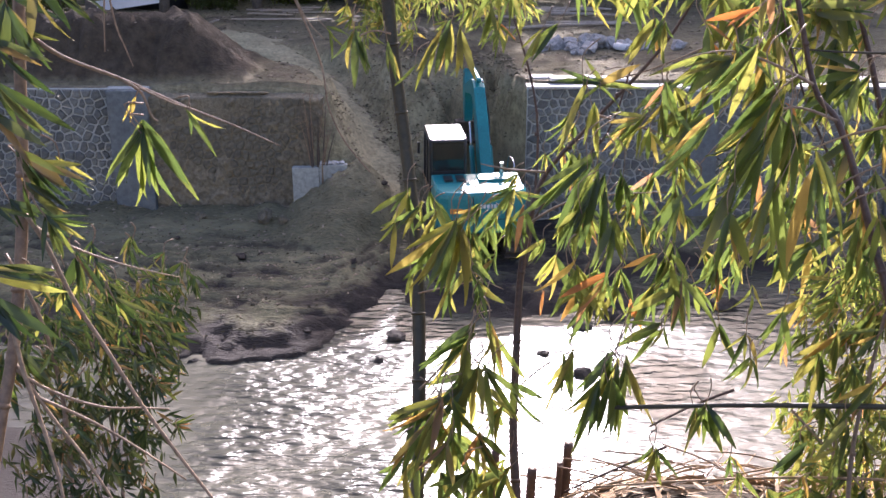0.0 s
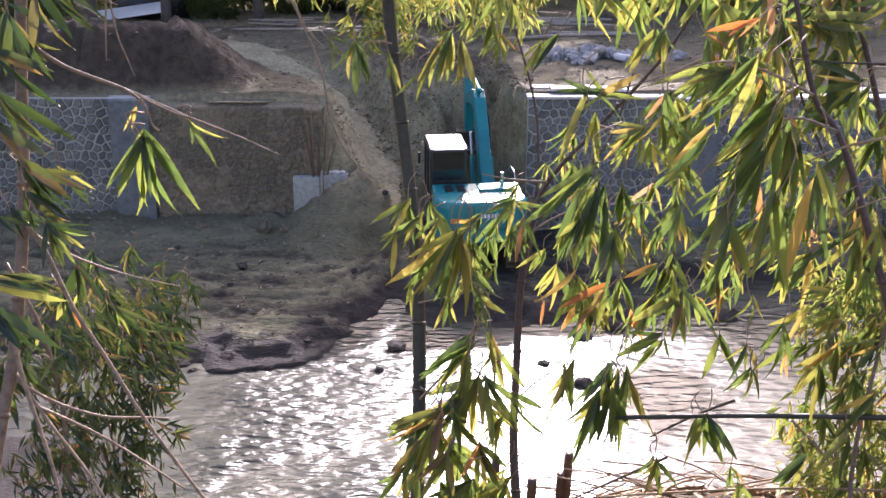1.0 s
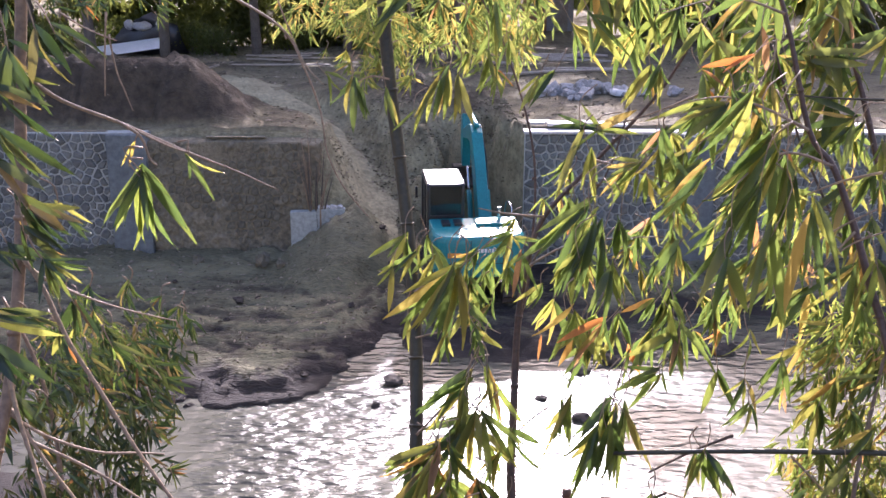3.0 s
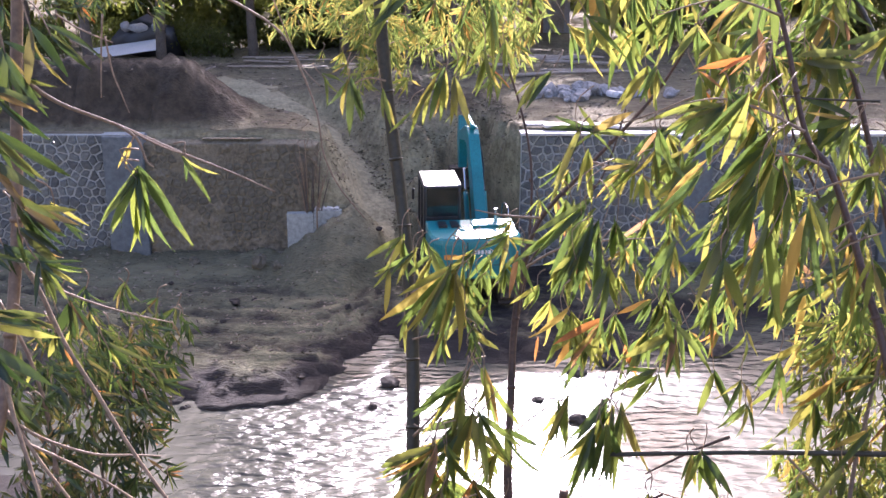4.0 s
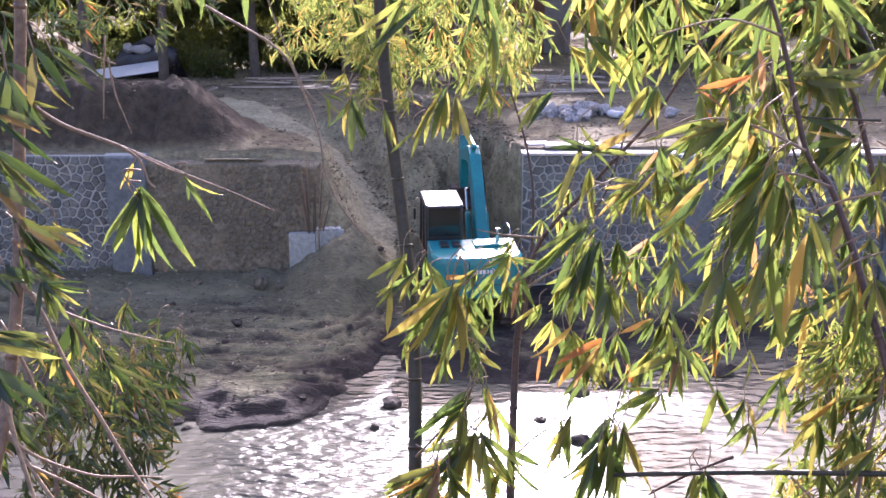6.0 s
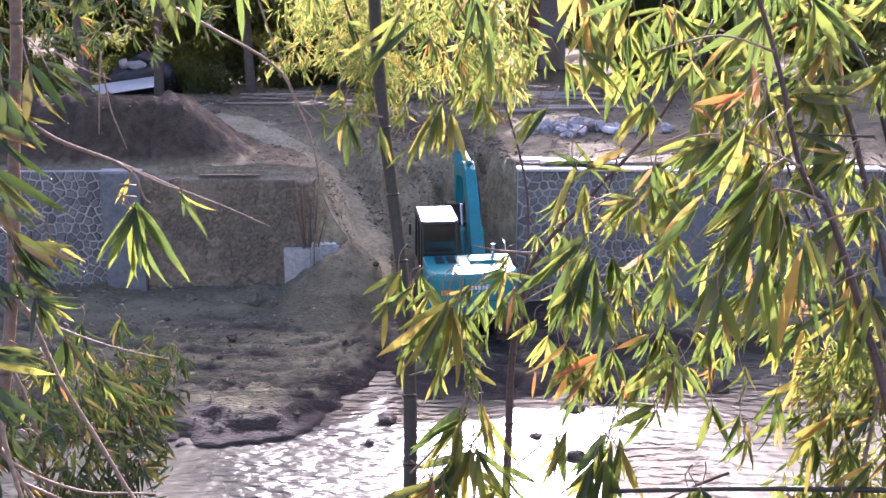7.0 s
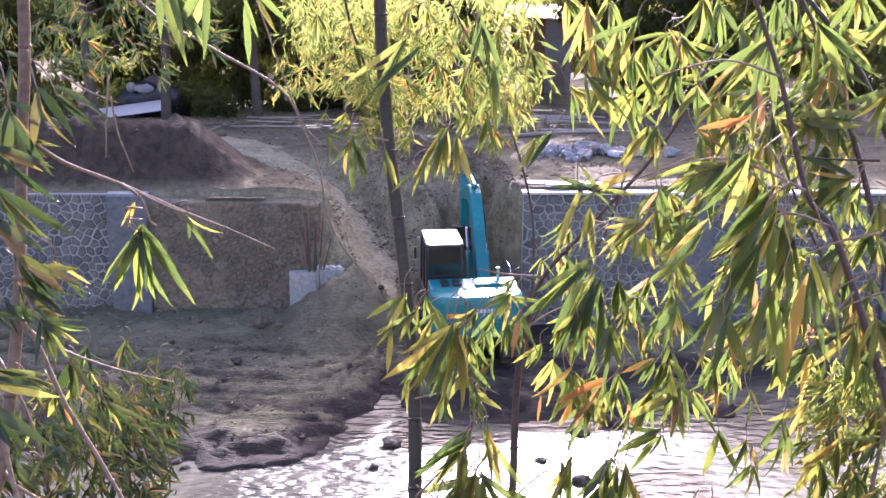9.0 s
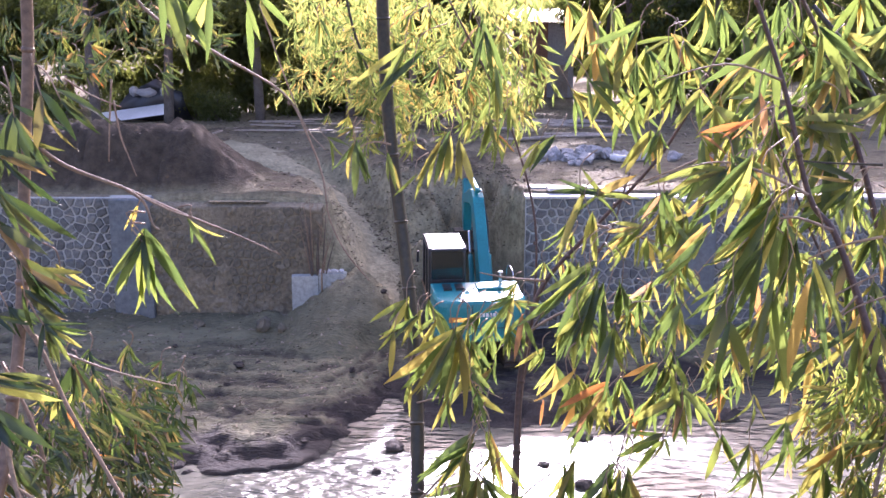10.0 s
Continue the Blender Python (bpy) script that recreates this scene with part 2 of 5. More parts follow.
M_WATER.node_tree.nodes["Principled BSDF"].inputs["IOR"].default_value = 1.33


# ---- mesh helpers ----
def part(name, bm, mat, parent=None, label="", smooth=False):
    me = bpy.data.meshes.new(name)
    bm.to_mesh(me)
    bm.free()
    me.materials.append(mat)
    if smooth:
        me.polygons.foreach_set("use_smooth", [True] * len(me.polygons))
    ob = new(name, me)
    ob.parent = parent
    return tagged(ob, label)


def shared(name, me, parent, m):
    ob = new(name, me)
    ob.parent = parent
    ob.matrix_basis = m
    return ob


def thing(name, m, label, category, group=""):
    ob = new(name)
    ob.matrix_basis = m
    ob.empty_display_size = 0.2
    return tagged(ob, label, category, group)


def slab(lo, hi, bevel=0.03, bm=None, turn=None):
    """A box between two corners with softened edges."""
    made = bmesh.new()
    bmesh.ops.create_cube(made, size=1)
    for v in made.verts:
        v.co = Vector([lo[i] + (v.co[i] + 0.5) * (hi[i] - lo[i]) for i in range(3)])
    if bevel:
        bmesh.ops.bevel(made, geom=made.edges[:], offset=bevel, segments=2, affect="EDGES", profile=0.6)
    if turn:
        made.transform(turn)
    if bm is None:
        return made
    me = bpy.data.meshes.new("tmp")
    made.to_mesh(me)
    made.free()
    bm.from_mesh(me)
    bpy.data.meshes.remove(me)
    return bm


def prism(profile, x0, x1, bevel=0.03):
    """A side profile of (y, z) corners, drawn out along x."""
    bm = bmesh.new()
    a = [bm.verts.new((x0, y, z)) for y, z in profile]
    b = [bm.verts.new((x1, y, z)) for y, z in profile]
    bm.faces.new(a)
    bm.faces.new(b[::-1])
    n = len(a)
    for i in range(n):
        bm.faces.new((a[i], b[i], b[(i + 1) % n], a[(i + 1) % n]))
    bmesh.ops.recalc_face_normals(bm, faces=bm.faces[:])
    if bevel:
        bmesh.ops.bevel(bm, geom=bm.edges[:], offset=bevel, segments=2, affect="EDGES", profile=0.6)
    return bm


def tube(points, radii, sides=8, bm=None, rings=None):
    """A tapered tube along a smooth line through the points; rings: swelling at joints."""
    bm = bm or bmesh.new()
    pts = [Vector(p) for p in points]
    line, rad = [], []
    for i in range(len(pts) - 1):
        p0, p1, p2, p3 = pts[max(i - 1, 0)], pts[i], pts[i + 1], pts[min(i + 2, len(pts) - 1)]
        steps = rings or 5
        for k in range(steps + (i == len(pts) - 2)):
            t = k / steps
            line.append(0.5 * ((2 * p1) + (p2 - p0) * t + (2 * p0 - 5 * p1 + 4 * p2 - p3) * t * t + (3 * p1 - p0 - 3 * p2 + p3) * t ** 3))
            rad.append(radii[i] + (radii[i + 1] - radii[i]) * t)
    last = None
    for i, (p, r) in enumerate(zip(line, rad)):
        way = (line[min(i + 1, len(line) - 1)] - line[max(i - 1, 0)]).normalized()
        side = way.cross(Vector((0.13, 1, 0.21))).normalized()
        up = side.cross(way)
        ring = [bm.verts.new(p + r * (math.cos(a) * side + math.sin(a) * up)) for a in [2 * math.pi * k / sides for k in range(sides)]]
        if last:
            for k in range(sides):
                bm.faces.new((last[k], last[(k + 1) % sides], ring[(k + 1) % sides], ring[k]))
        else:
            bm.faces.new(ring[::-1])
        last = ring
    bm.faces.new(last)
    return bm


def pebble(radius, seed, squash=0.7, rough=0.25):
    bm = bmesh.new()
    bmesh.ops.create_icosphere(bm, subdivisions=2, radius=1)
    rng = random.Random(seed)
    off = Vector((rng.uniform(-50, 50), rng.uniform(-50, 50), rng.uniform(-50, 50)))
    for v in bm.verts:
        k = 1 + rough * (noise.noise(v.co * 1.3 + off) * 1.6 + noise.noise(v.co * 3 + off) * 0.5)
        v.co = Vector((v.co.x * radius * k, v.co.y * radius * k * 0.85, v.co.z * radius * k * squash))
    return bm


def step(a, b, v):
    t = np.clip((v - a) / (b - a), 0, 1)
    return t * t * (3 - 2 * t)


# ---- ground: one sheet from the near bank over the river bed to the far terrace ----
WATER_Z, TERRACE_Z, WALL_Y = -0.4, 4.3, 32.0


def rough_field(x, y, scale, seed):
    flat = [noise.noise((a * scale + seed, b * scale, seed * 0.37)) for a, b in zip(x.ravel(), y.ravel())]
    return np.array(flat).reshape(x.shape)


def ground_height(x, y):
    lump = rough_field(x, y, 0.45, 3.1)
    grit = rough_field(x, y, 1.7, 9.4)
    ridge = np.abs(rough_field(x, y * 2.2, 0.8, 17.0))
    shore = np.interp(x, [-60, -10.7, -6, -4, -3, -2.6, -2.1, -1.75, -1.5, -1.3, -0.95, -0.7, 0, 3, 4.5, 6.5, 9, 12, 60],
                      [24, 22.95, 22.0, 21.9, 22.4, 23.4, 24.6, 25.7, 26.5, 26.7, 25.8, 25.0, 24.6, 24.3, 24.3, 24.9, 25.3, 24.4, 25])
    s = y - shore + 0.5 * lump + 0.4 * grit + 0.3 * rough_field(x, y, 3.9, 2.2)
    top = np.interp(x, [-60, -3, 2.5, 5, 60], [0.08, 0.05, -0.1, -0.17, -0.17]) + 0.3 * step(3.0, 5.0, x) * step(26.8, 29.5, y)
    h = -1.2 + (top + 1.2) * (0.35 * step(-0.9, -0.15, s) + 0.35 * step(-0.25, 0.1, s) + 0.3 * step(0.0, 2.2, s))
    h += (0.07 * lump + 0.04 * grit - 0.05 * ridge + 0.09 * rough_field(x * 0.6, y * 2.0, 3.0, 5.5)) * step(0.0, 1.0, s)
    k = s * 0.8 + 0.7 * rough_field(x * 0.4, y, 0.8, 21.0) + 0.2 * rough_field(x * 0.5, y, 2.2, 23.0)
    frac = k - np.floor(k)
    h += 0.15 * (step(0.86, 1.0, frac) - frac + 0.5) * step(0.2, 1.2, s) * (1 - step(30, 31, y))
    h -= 0.22 * np.exp(-(((x + 3.0 + 0.6 * (y - 25)) / 1.5) ** 2 + ((y - 24.9 + 0.2 * grit) / 0.5) ** 2))
    # shallow side channel under the east wall
    h -= 0.75 * np.exp(-(((x - 7.6) / 2.6) ** 2 + ((y - 27.3 + 0.5 * lump) / 0.9) ** 2)) * (1 + 0.5 * grit)
    # foot of the retaining walls and the earth gap between them
    y0 = np.interp(x, [-60, -3.5, -3.3, -0.6, 0.2, 1.7, 2.8, 60], [32.3, 32.3, 31.0, 31.4, 33.6, 33.5, 32.3, 32.3])
    wide = np.interp(x, [-60, -3.5, -3.3, -0.6, 0.2, 1.7, 2.8, 60], [0.15, 0.15, 7.0, 6.5, 3.6, 3.0, 0.15, 0.15])
    gap = step(-3.6, -3.2, x) * (1 - step(2.2, 2.6, x))
    up = step(0, 1, (y + gap * (0.9 * lump + 0.7 * grit) - y0) / wide)
    h = h + (TERRACE_Z - h) * up
    h += (0.4 + 0.12 * lump + 0.15 * grit) * step(29.8, 31.8, y) * (1 - up) * step(-3.4, -4.4, x)
    # ramp from the terrace down to the bank
    rx = np.interp(y, [29.5, 31, 35, 38.5, 42, 44], [-0.9, -1.5, -2.7, -4.8, -7.6, -9.4])
    rz = np.interp(y, [29.5, 31, 35, 38.5, 42, 44], [0.0, 0.35, 1.9, 3.2, 4.25, 4.3])
    near = 1 - step(1.0, 1.9, (np.abs(x - rx) + 0.25 * grit) * np.interp(y, [31, 38], [1.2, 0.85]))
    near *= step(29.5, 30.5, y) * (1 - step(43, 45, y))
    h = h + (rz + 0.06 * grit - h) * near
    # spoil heap spilling at the foot of the wall end
    h = np.maximum(h, 2.2 + 0.16 * grit + 0.14 * rough_field(x, y, 3.7, 7.7) - (0.72 + 0.3 * step(-3.4, -1.2, x)) * np.sqrt((x + 2.6) ** 2 + ((y - 31.25) * 1.05) ** 2) - 5 * step(31.9, 32.1, y))
    # loose soil banked against the end of the middle wall
    h = np.maximum(h, 3.95 + 0.25 * grit + 0.2 * lump + 0.12 * rough_field(x, y, 3.7, 7.9) - 1.8 * np.maximum(0, x + 3.85) - 5.0 * np.maximum(0, 32.1 - y) - 5 * np.maximum(0, -4.0 - x) - 4 * step(35.5, 37.5, y))
    # muddy shoal along the near shore
    h = np.where(y < 21.5, np.maximum(h, -1.2 + (0.83 + 0.03 * lump) * step(-4.3, -6.2, x + 0.4 * lump) * step(20.6, 18.6, y + 0.4 * lump)), h)
    # earth mound on the terrace
    cut = 0.35 * lump + 0.2 * grit + 0.3 * rough_field(x * 1.6, y * 0.3, 1.0, 4.4) + 0.18 * rough_field(x * 2.2, y, 1.9, 4.9)
    mound = step(-16.5, -14.6, x + 0.5 * lump) * (1 - np.clip((x + 8.2 + 0.4 * grit + 0.3 * lump) / 2.1, 0, 1)) * step(32.6, 33.7, y + cut) * (1 - step(35.0, 38.5, y))
    h += mound * (1.75 + 0.2 * lump + 0.16 * grit + 0.2 * ridge + 0.22 * rough_field(x * 1.4, y, 2.4, 8.8) + 0.12 * rough_field(x, y, 5.0, 8.9))
    h += up * (0.14 * lump + 0.06 * grit + gap * (0.25 * grit + 0.2 * rough_field(x, y, 3.2, 6.1))) * (1 - near)
    # near bank under the camera
    bank = np.interp(y, [-400, -6, 1, 4.2, 5.4, 12.5], [9.5, 8.6, 8.35, 6.75, 6.0, -1.2]) + np.where(y < 12, 0.12 * lump, 0)
    bank += 0.62 * step(0.1, 1.0, x) * step(2.0, 4.6, y) * (1 - step(5.4, 7.0, y))
    return np.where(y < 12.5, bank, h)


def axis(*runs):
    out = []
    for a, b, n in runs:
        out += list(np.linspace(a, b, n, endpoint=False))
    return np.array(out + [runs[-1][1]])


gx = axis((-400, -60, 12), (-60, -17, 40), (-17, 17, 270), (17, 60, 40), (60, 400, 12))
gy = axis((-200, 0, 12), (0, 14, 40), (14, 20, 18), (20, 46, 270), (46, 80, 50), (80, 400, 16))
GX, GY = np.meshgrid(gx, gy)
GZ = ground_height(GX, GY)
n_x, n_y = len(gx), len(gy)
me = bpy.data.meshes.new("ground")
index = np.arange(n_x * n_y).reshape(n_y, n_x)
quads = np.stack([index[:-1, :-1], index[:-1, 1:], index[1:, 1:], index[1:, :-1]], -1).reshape(-1, 4)
me.from_pydata(np.stack([GX, GY, GZ], -1).reshape(-1, 3).tolist(), [], quads.tolist())
me.polygons.foreach_set("use_smooth", [True] * len(me.polygons))
me.materials.append(M_GROUND)
tagged(new("ground", me), "grey-brown river mud, banks and dirt terrace", "ground", kind="structure")


def height_at(x, y):
    return float(ground_height(np.array([[float(x)]]), np.array([[float(y)]]))[0, 0])


bm = bmesh.new()
bmesh.ops.create_grid(bm, x_segments=60, y_segments=20, size=1)
for v in bm.verts:
    v.co = Vector((v.co.x * 200, 20.5 + v.co.y * 11.5, WATER_Z))
tagged(part("water", bm, M_WATER, smooth=True), "shallow rippled muddy river glittering in low sun", "water", kind="structure")

# worn dusty path over the ramp
ramp_y = np.linspace(30.2, 47.0, 170)
ramp_x = np.interp(ramp_y, [29.5, 31, 35, 38.5, 42, 44, 48], [-0.9, -1.5, -2.7, -4.8, -7.6, -9.0, -10.5])
wob = [0.25 * noise.noise((v * 0.9, 4.0, 1.0)) for v in ramp_y]
half = np.array([np.interp(v, [30, 35, 40, 46], [0.75, 1.15, 1.5, 2.2]) + 0.35 * noise.noise((v * 0.7, 1.0, 7.0)) for v in ramp_y])
cross = np.linspace(-1, 1, 19)
PX = ramp_x[:, None] + np.array(wob)[:, None] + half[:, None] * cross[None, :]
PY = np.repeat(ramp_y[:, None], 19, 1)
fade = np.clip((ramp_y - 30.2) / 2.0, 0, 1)[:, None] * np.clip((47 - ramp_y) / 4.0, 0, 1)[:, None]
PZ = ground_height(PX, PY) + 0.14 * fade - 0.3 * np.abs(cross[None, :]) ** 2 - 0.1 * (1 - fade) + 0.1 * rough_field(PX, PY, 1.3, 12.0) + 0.05 * rough_field(PX, PY, 4.0, 13.0)
me = bpy.data.meshes.new("path")
index = np.arange(170 * 19).reshape(170, 19)
quads = np.stack([index[:-1, :-1], index[:-1, 1:], index[1:, 1:], index[1:, :-1]], -1).reshape(-1, 4)
me.from_pydata(np.stack([PX, PY, PZ], -1).reshape(-1, 3).tolist(), [], quads.tolist())
me.polygons.foreach_set("use_smooth", [True] * len(me.polygons))
me.materials.append(M_PATH)
tagged(new("path", me), "pale dusty worn path running down the earth ramp", "path", kind="structure")


# ---- retaining walls ----
def cells(x0, x1, z0, z1, size, seed):
    """Irregular stone outlines that fill a rectangle: (centre, corners) each."""
    rng = random.Random(seed)
    nx, nz = max(1, round((x1 - x0) / size)), max(1, round((z1 - z0) / size))
    dx, dz = (x1 - x0) / nx, (z1 - z0) / nz
    seeds = {(i, j): Vector((x0 + (i + 0.5 + 0.5 * (j % 2) - 0.25 + rng.uniform(-0.34, 0.34)) * dx, z0 + (j + 0.5 + rng.uniform(-0.34, 0.34)) * dz))
             for i in range(nx) for j in range(nz)}
    out = []
    for (i, j), s in seeds.items():
        poly = [Vector((x0, z0)), Vector((x1, z0)), Vector((x1, z1)), Vector((x0, z1))]
        for di in range(-2, 3):
            for dj in range(-2, 3):
                o = seeds.get((i + di, j + dj))
                if o is None or o is s:
                    continue
                mid, way = (s + o) / 2, (o - s).normalized()
                mid -= way * rng.uniform(0.012, 0.038)
                clipped = []
                for a, b in zip(poly, poly[1:] + poly[:1]):
                    da, db = (a - mid).dot(way), (b - mid).dot(way)
                    if da <= 0:
                        clipped.append(a)
                    if (da < 0 < db) or (db < 0 < da):
                        clipped.append(a + (b - a) * (da / (da - db)))
                poly = clipped
                if len(poly) < 3:
                    break
            if len(poly) < 3:
                break
        if len(poly) >= 3:
            out.append((s, poly))
    return out


def stone_mesh(centre, poly, depth):
    bm = bmesh.new()
    ring = lambda k, y: [bm.verts.new(((p.x - centre.x) * k, y, (p.y - centre.y) * k)) for p in poly]
    back, mid, front = ring(1.0, 0.01), ring(0.97, -depth * 0.55), ring(0.72, -depth)
    n = len(poly)
    for a, b in ((back, mid), (mid, front)):
        for i in range(n):
            bm.faces.new((a[i], a[(i + 1) % n], b[(i + 1) % n], b[i]))
    bm.faces.new(front)
    bmesh.ops.recalc_face_normals(bm, faces=bm.faces[:])
    return bm


WALL_FOOT = -0.5
wall_jobs = []


def retaining_wall(name, x0, x1, top, mat, label, stones):
    w = part(name, slab((x0, WALL_Y, WALL_FOOT), (x1, WALL_Y + 0.45, top), 0.02), mat)
    tagged(w, label, "retaining wall", kind="structure")
    wall_jobs.append((w, x0, x1, top, stones))
    return w


wall_west = retaining_wall("wall_west", -19.0, -9.25, 4.2, M_MORTAR, "grey rubble stone retaining wall with pale mortar joints", M_STONE)
wall_mud = retaining_wall("wall_middle", -9.25, -3.75, 3.92, M_MORTAR_MUD, "stone retaining wall smeared with brown mud", M_STONE_MUD)
wall_east = retaining_wall("wall_east", 2.65, 20.0, 4.2, M_MORTAR, "grey rubble stone retaining wall with pale mortar joints", M_STONE)
for x0, x1 in ((-10.45, -9.2), (7.55, 8.65), (14.2, 15.3), (-17.6, -16.5)):
    tagged(part("wall_pillar", slab((x0, WALL_Y - 0.22, WALL_FOOT), (x1, WALL_Y + 0.5, 4.16), 0.03), M_CONCRETE),
           "smooth grey concrete pillar in the stone wall", "pillar", "wall pillars", "structure")
for x0, x1 in ((-19, -10.5), (-7.4, -5.5), (2.6, 7.5), (8.7, 14.15), (15.35, 20)):
    tagged(part("coping", slab((x0, WALL_Y - (0.1 if x0 > 0 else -0.1), 4.2 if x0 > 0 or x0 < -10 else 4.02), (x1, WALL_Y + (0.5 if x0 > 0 else 0.3), 4.28 if x0 > 0 else 4.24 if x0 < -10 else 4.06), 0.015), M_COPING if x0 > 0 else M_MORTAR_MUD),
           "pale concrete coping along the wall top", "coping", "wall copings", "structure")
# mud smeared over the middle wall and spilling round its end
cx, cz = np.linspace(-9.15, -3.78, 150), np.linspace(-0.4, 4.02, 110)
CX, CZ = np.meshgrid(cx, cz)
cover = 0.9 * rough_field(CX, CZ, 0.55, 41.0) + 0.45 * rough_field(CX, CZ, 1.6, 42.0) + 0.25 * rough_field(CX, CZ, 4.0, 43.0)
cover += -0.2 + 0.5 * step(1.1, 0.2, CZ) + 0.8 * step(-4.6, -3.6, CX) + 0.25 * step(3.2, 3.9, CZ) + 0.12
CY = WALL_Y + 0.03 - np.clip(0.2 * (cover + 0.12), 0, 0.17) - 0.05 * (rough_field(CX, CZ, 6.0, 44.0) + 0.6 * rough_field(CX, CZ * 0.4, 9.0, 45.0)) * step(0, 0.2, cover)
CY += 0.25 * step(3.86, 4.02, CZ)
me = bpy.data.meshes.new("mud_cover")
index = np.arange(150 * 110).reshape(110, 150)
quads = np.stack([index[:-1, :-1], index[:-1, 1:], index[1:, 1:], index[1:, :-1]], -1).reshape(-1, 4)
me.from_pydata(np.stack([CX, CY, CZ], -1).reshape(-1, 3).tolist(), [], quads.tolist())
me.polygons.foreach_set("use_smooth", [True] * len(me.polygons))
me.materials.append(M_MORTAR_MUD)
tagged(new("mud_cover", me), "dried brown mud smeared thickly over the stone wall", "mud", kind="structure")
# sloping wing of concrete at the end of the west wall
wing = thing("wing_wall", pose(-4.73, WALL_Y - 0.5, 0, 0, 0, 4), "light grey concrete wing wall half buried in earth", "wing wall")
part("panel", prism([(-0.15, 0.1), (0.15, 0.1), (0.15, 1.82), (-0.15, 1.82)], 0.0, 0.83, 0.02), M_WING, wing)
part("panel", prism([(-0.13, 0.3), (0.17, 0.3), (0.17, 1.88), (-0.13, 1.88)], 0.84, 1.72, 0.02), M_WING, wing)
rng = random.Random(4)
for i in range(4):
    part("rubble", pebble(rng.uniform(0.09, 0.16), 40 + i), M_COPING, wing).location = (0.95 + 0.2 * i, 0.0, 1.93)
# leafless shrub against the wall end
shrub = thing("dead_shrub", pose(-3.95, WALL_Y - 0.45, 1.3), "leafless brown shrub growing at the wall end", "shrub")
for k in range(16):
    a, n = rng.uniform(-0.35, 0.35), rng.uniform(1.6, 3.3)
    y = rng.uniform(-0.15, 0.12)
    part("stem", tube([(a * 0.6, y, 0), (a * 0.9 + rng.uniform(-0.08, 0.08), y, n * 0.5), (a * 1.5 + rng.uniform(-0.2, 0.2), y, n)], [0.028, 0.02, 0.007], 6), M_BARK if k % 2 else M_TWIG, shrub, smooth=True)
for k in range(22):
    a, z = rng.uniform(-0.4, 0.4), rng.uniform(1.0, 2.8)
    part("side_twig", tube([(a, 0, z), (a + rng.uniform(-0.15, 0.15), rng.uniform(-0.2, 0.1), z + 0.25), (a + rng.uniform(-0.4, 0.4), rng.uniform(-0.3, 0.1), z + rng.uniform(0.3, 0.6))], [0.009, 0.007, 0.003], 5), M_TWIG, shrub)

# ---- terrace: slabs, planks, poles, rocks ----
def lying(name, lo, hi, m, mat, label, category, group="", bevel=0.02):
    ob = tagged(part(name, slab(lo, hi, bevel), mat), label, category, group)
    ob.matrix_basis = m
    return ob


for x, y, w, d, rz, tilt in ((3.9, 32.6, 1.1, 0.5, 4, 3), (5.2, 32.7, 1.5, 0.55, -5, -2), (13.0, 32.8, 1.3, 0.5, 8, 2), (3.2, 33.3, 0.8, 0.4, 20, 5)):
    lying("concrete_slab", (-w / 2, -d / 2, 0), (w / 2, d / 2, 0.09), pose(x, y, height_at(x, y + 0.4) + 0.03, tilt, 2, rz), M_COPING, "pale broken concrete slab lying on the wall top", "slab", "slabs on the wall")
lying("white_board", (-1.9, -0.6, 0), (1.9, 0.6, 0.05), pose(-15.85, 53.2, height_at(-15.85, 53.2) + 0.38, 22, -8, 4), M_WHITE, "long white board propped on the ground behind the earth mound", "board")
part_rng = random.Random(11)
for k in range(44):
    x, y = part_rng.gauss(5.6, 1.0), part_rng.gauss(39.6, 0.5)
    r = part_rng.uniform(0.14, 0.36)
    lift = max(0, 0.34 - 0.3 * abs(x - 5.6) - 0.4 * abs(y - 39.6)) * (k % 2)
    ob = tagged(part("rock", pebble(r, 100 + k, 0.75, 0.5), M_ROCK), "light grey quarried rock in a loose heap", "rock", "rock heap on the terrace")
    ob.matrix_basis = pose(x, y, height_at(x, y) + r * 0.45 + lift, part_rng.uniform(-20, 20), part_rng.uniform(-20, 20), part_rng.uniform(0, 360))
lying("white_sack", (-0.35, -0.22, 0), (0.35, 0.22, 0.26), pose(6.75, 39.2, height_at(6.75, 39.2), 3, 8, 30), M_WHITE, "plump white sack among the rocks", "sack", bevel=0.11)
for k in range(11):
    x, y = part_rng.uniform(1.5, 9.0), part_rng.uniform(45.5, 53.5)
    n = part_rng.uniform(1.8, 4.2)
    ob = tagged(part("pole", tube([(-n / 2, 0, 0), (0, 0.05, 0.03), (n / 2, 0, 0)], [0.085, 0.08, 0.06], 7), M_TIMBER, smooth=True), "weathered timber pole lying on the dirt terrace", "pole", "poles on the terrace")
    ob.matrix_basis = pose(x, y, height_at(x, y) + 0.06 + 0.05 * (k % 3), 0, part_rng.uniform(-2, 2), part_rng.uniform(-12, 12))
for k in range(8):
    x, y = part_rng.uniform(-9.5, -3.5), part_rng.uniform(46.0, 54.5)
    n = part_rng.uniform(1.2, 3.4)
    lying("plank", (-n / 2, -0.11, 0), (n / 2, 0.11, 0.05), pose(x, y, height_at(x, y) + 0.06, 3, part_rng.uniform(-2, 2), part_rng.uniform(-14, 14)), M_TIMBER, "grey weathered plank lying on the terrace", "plank", "planks on the terrace")
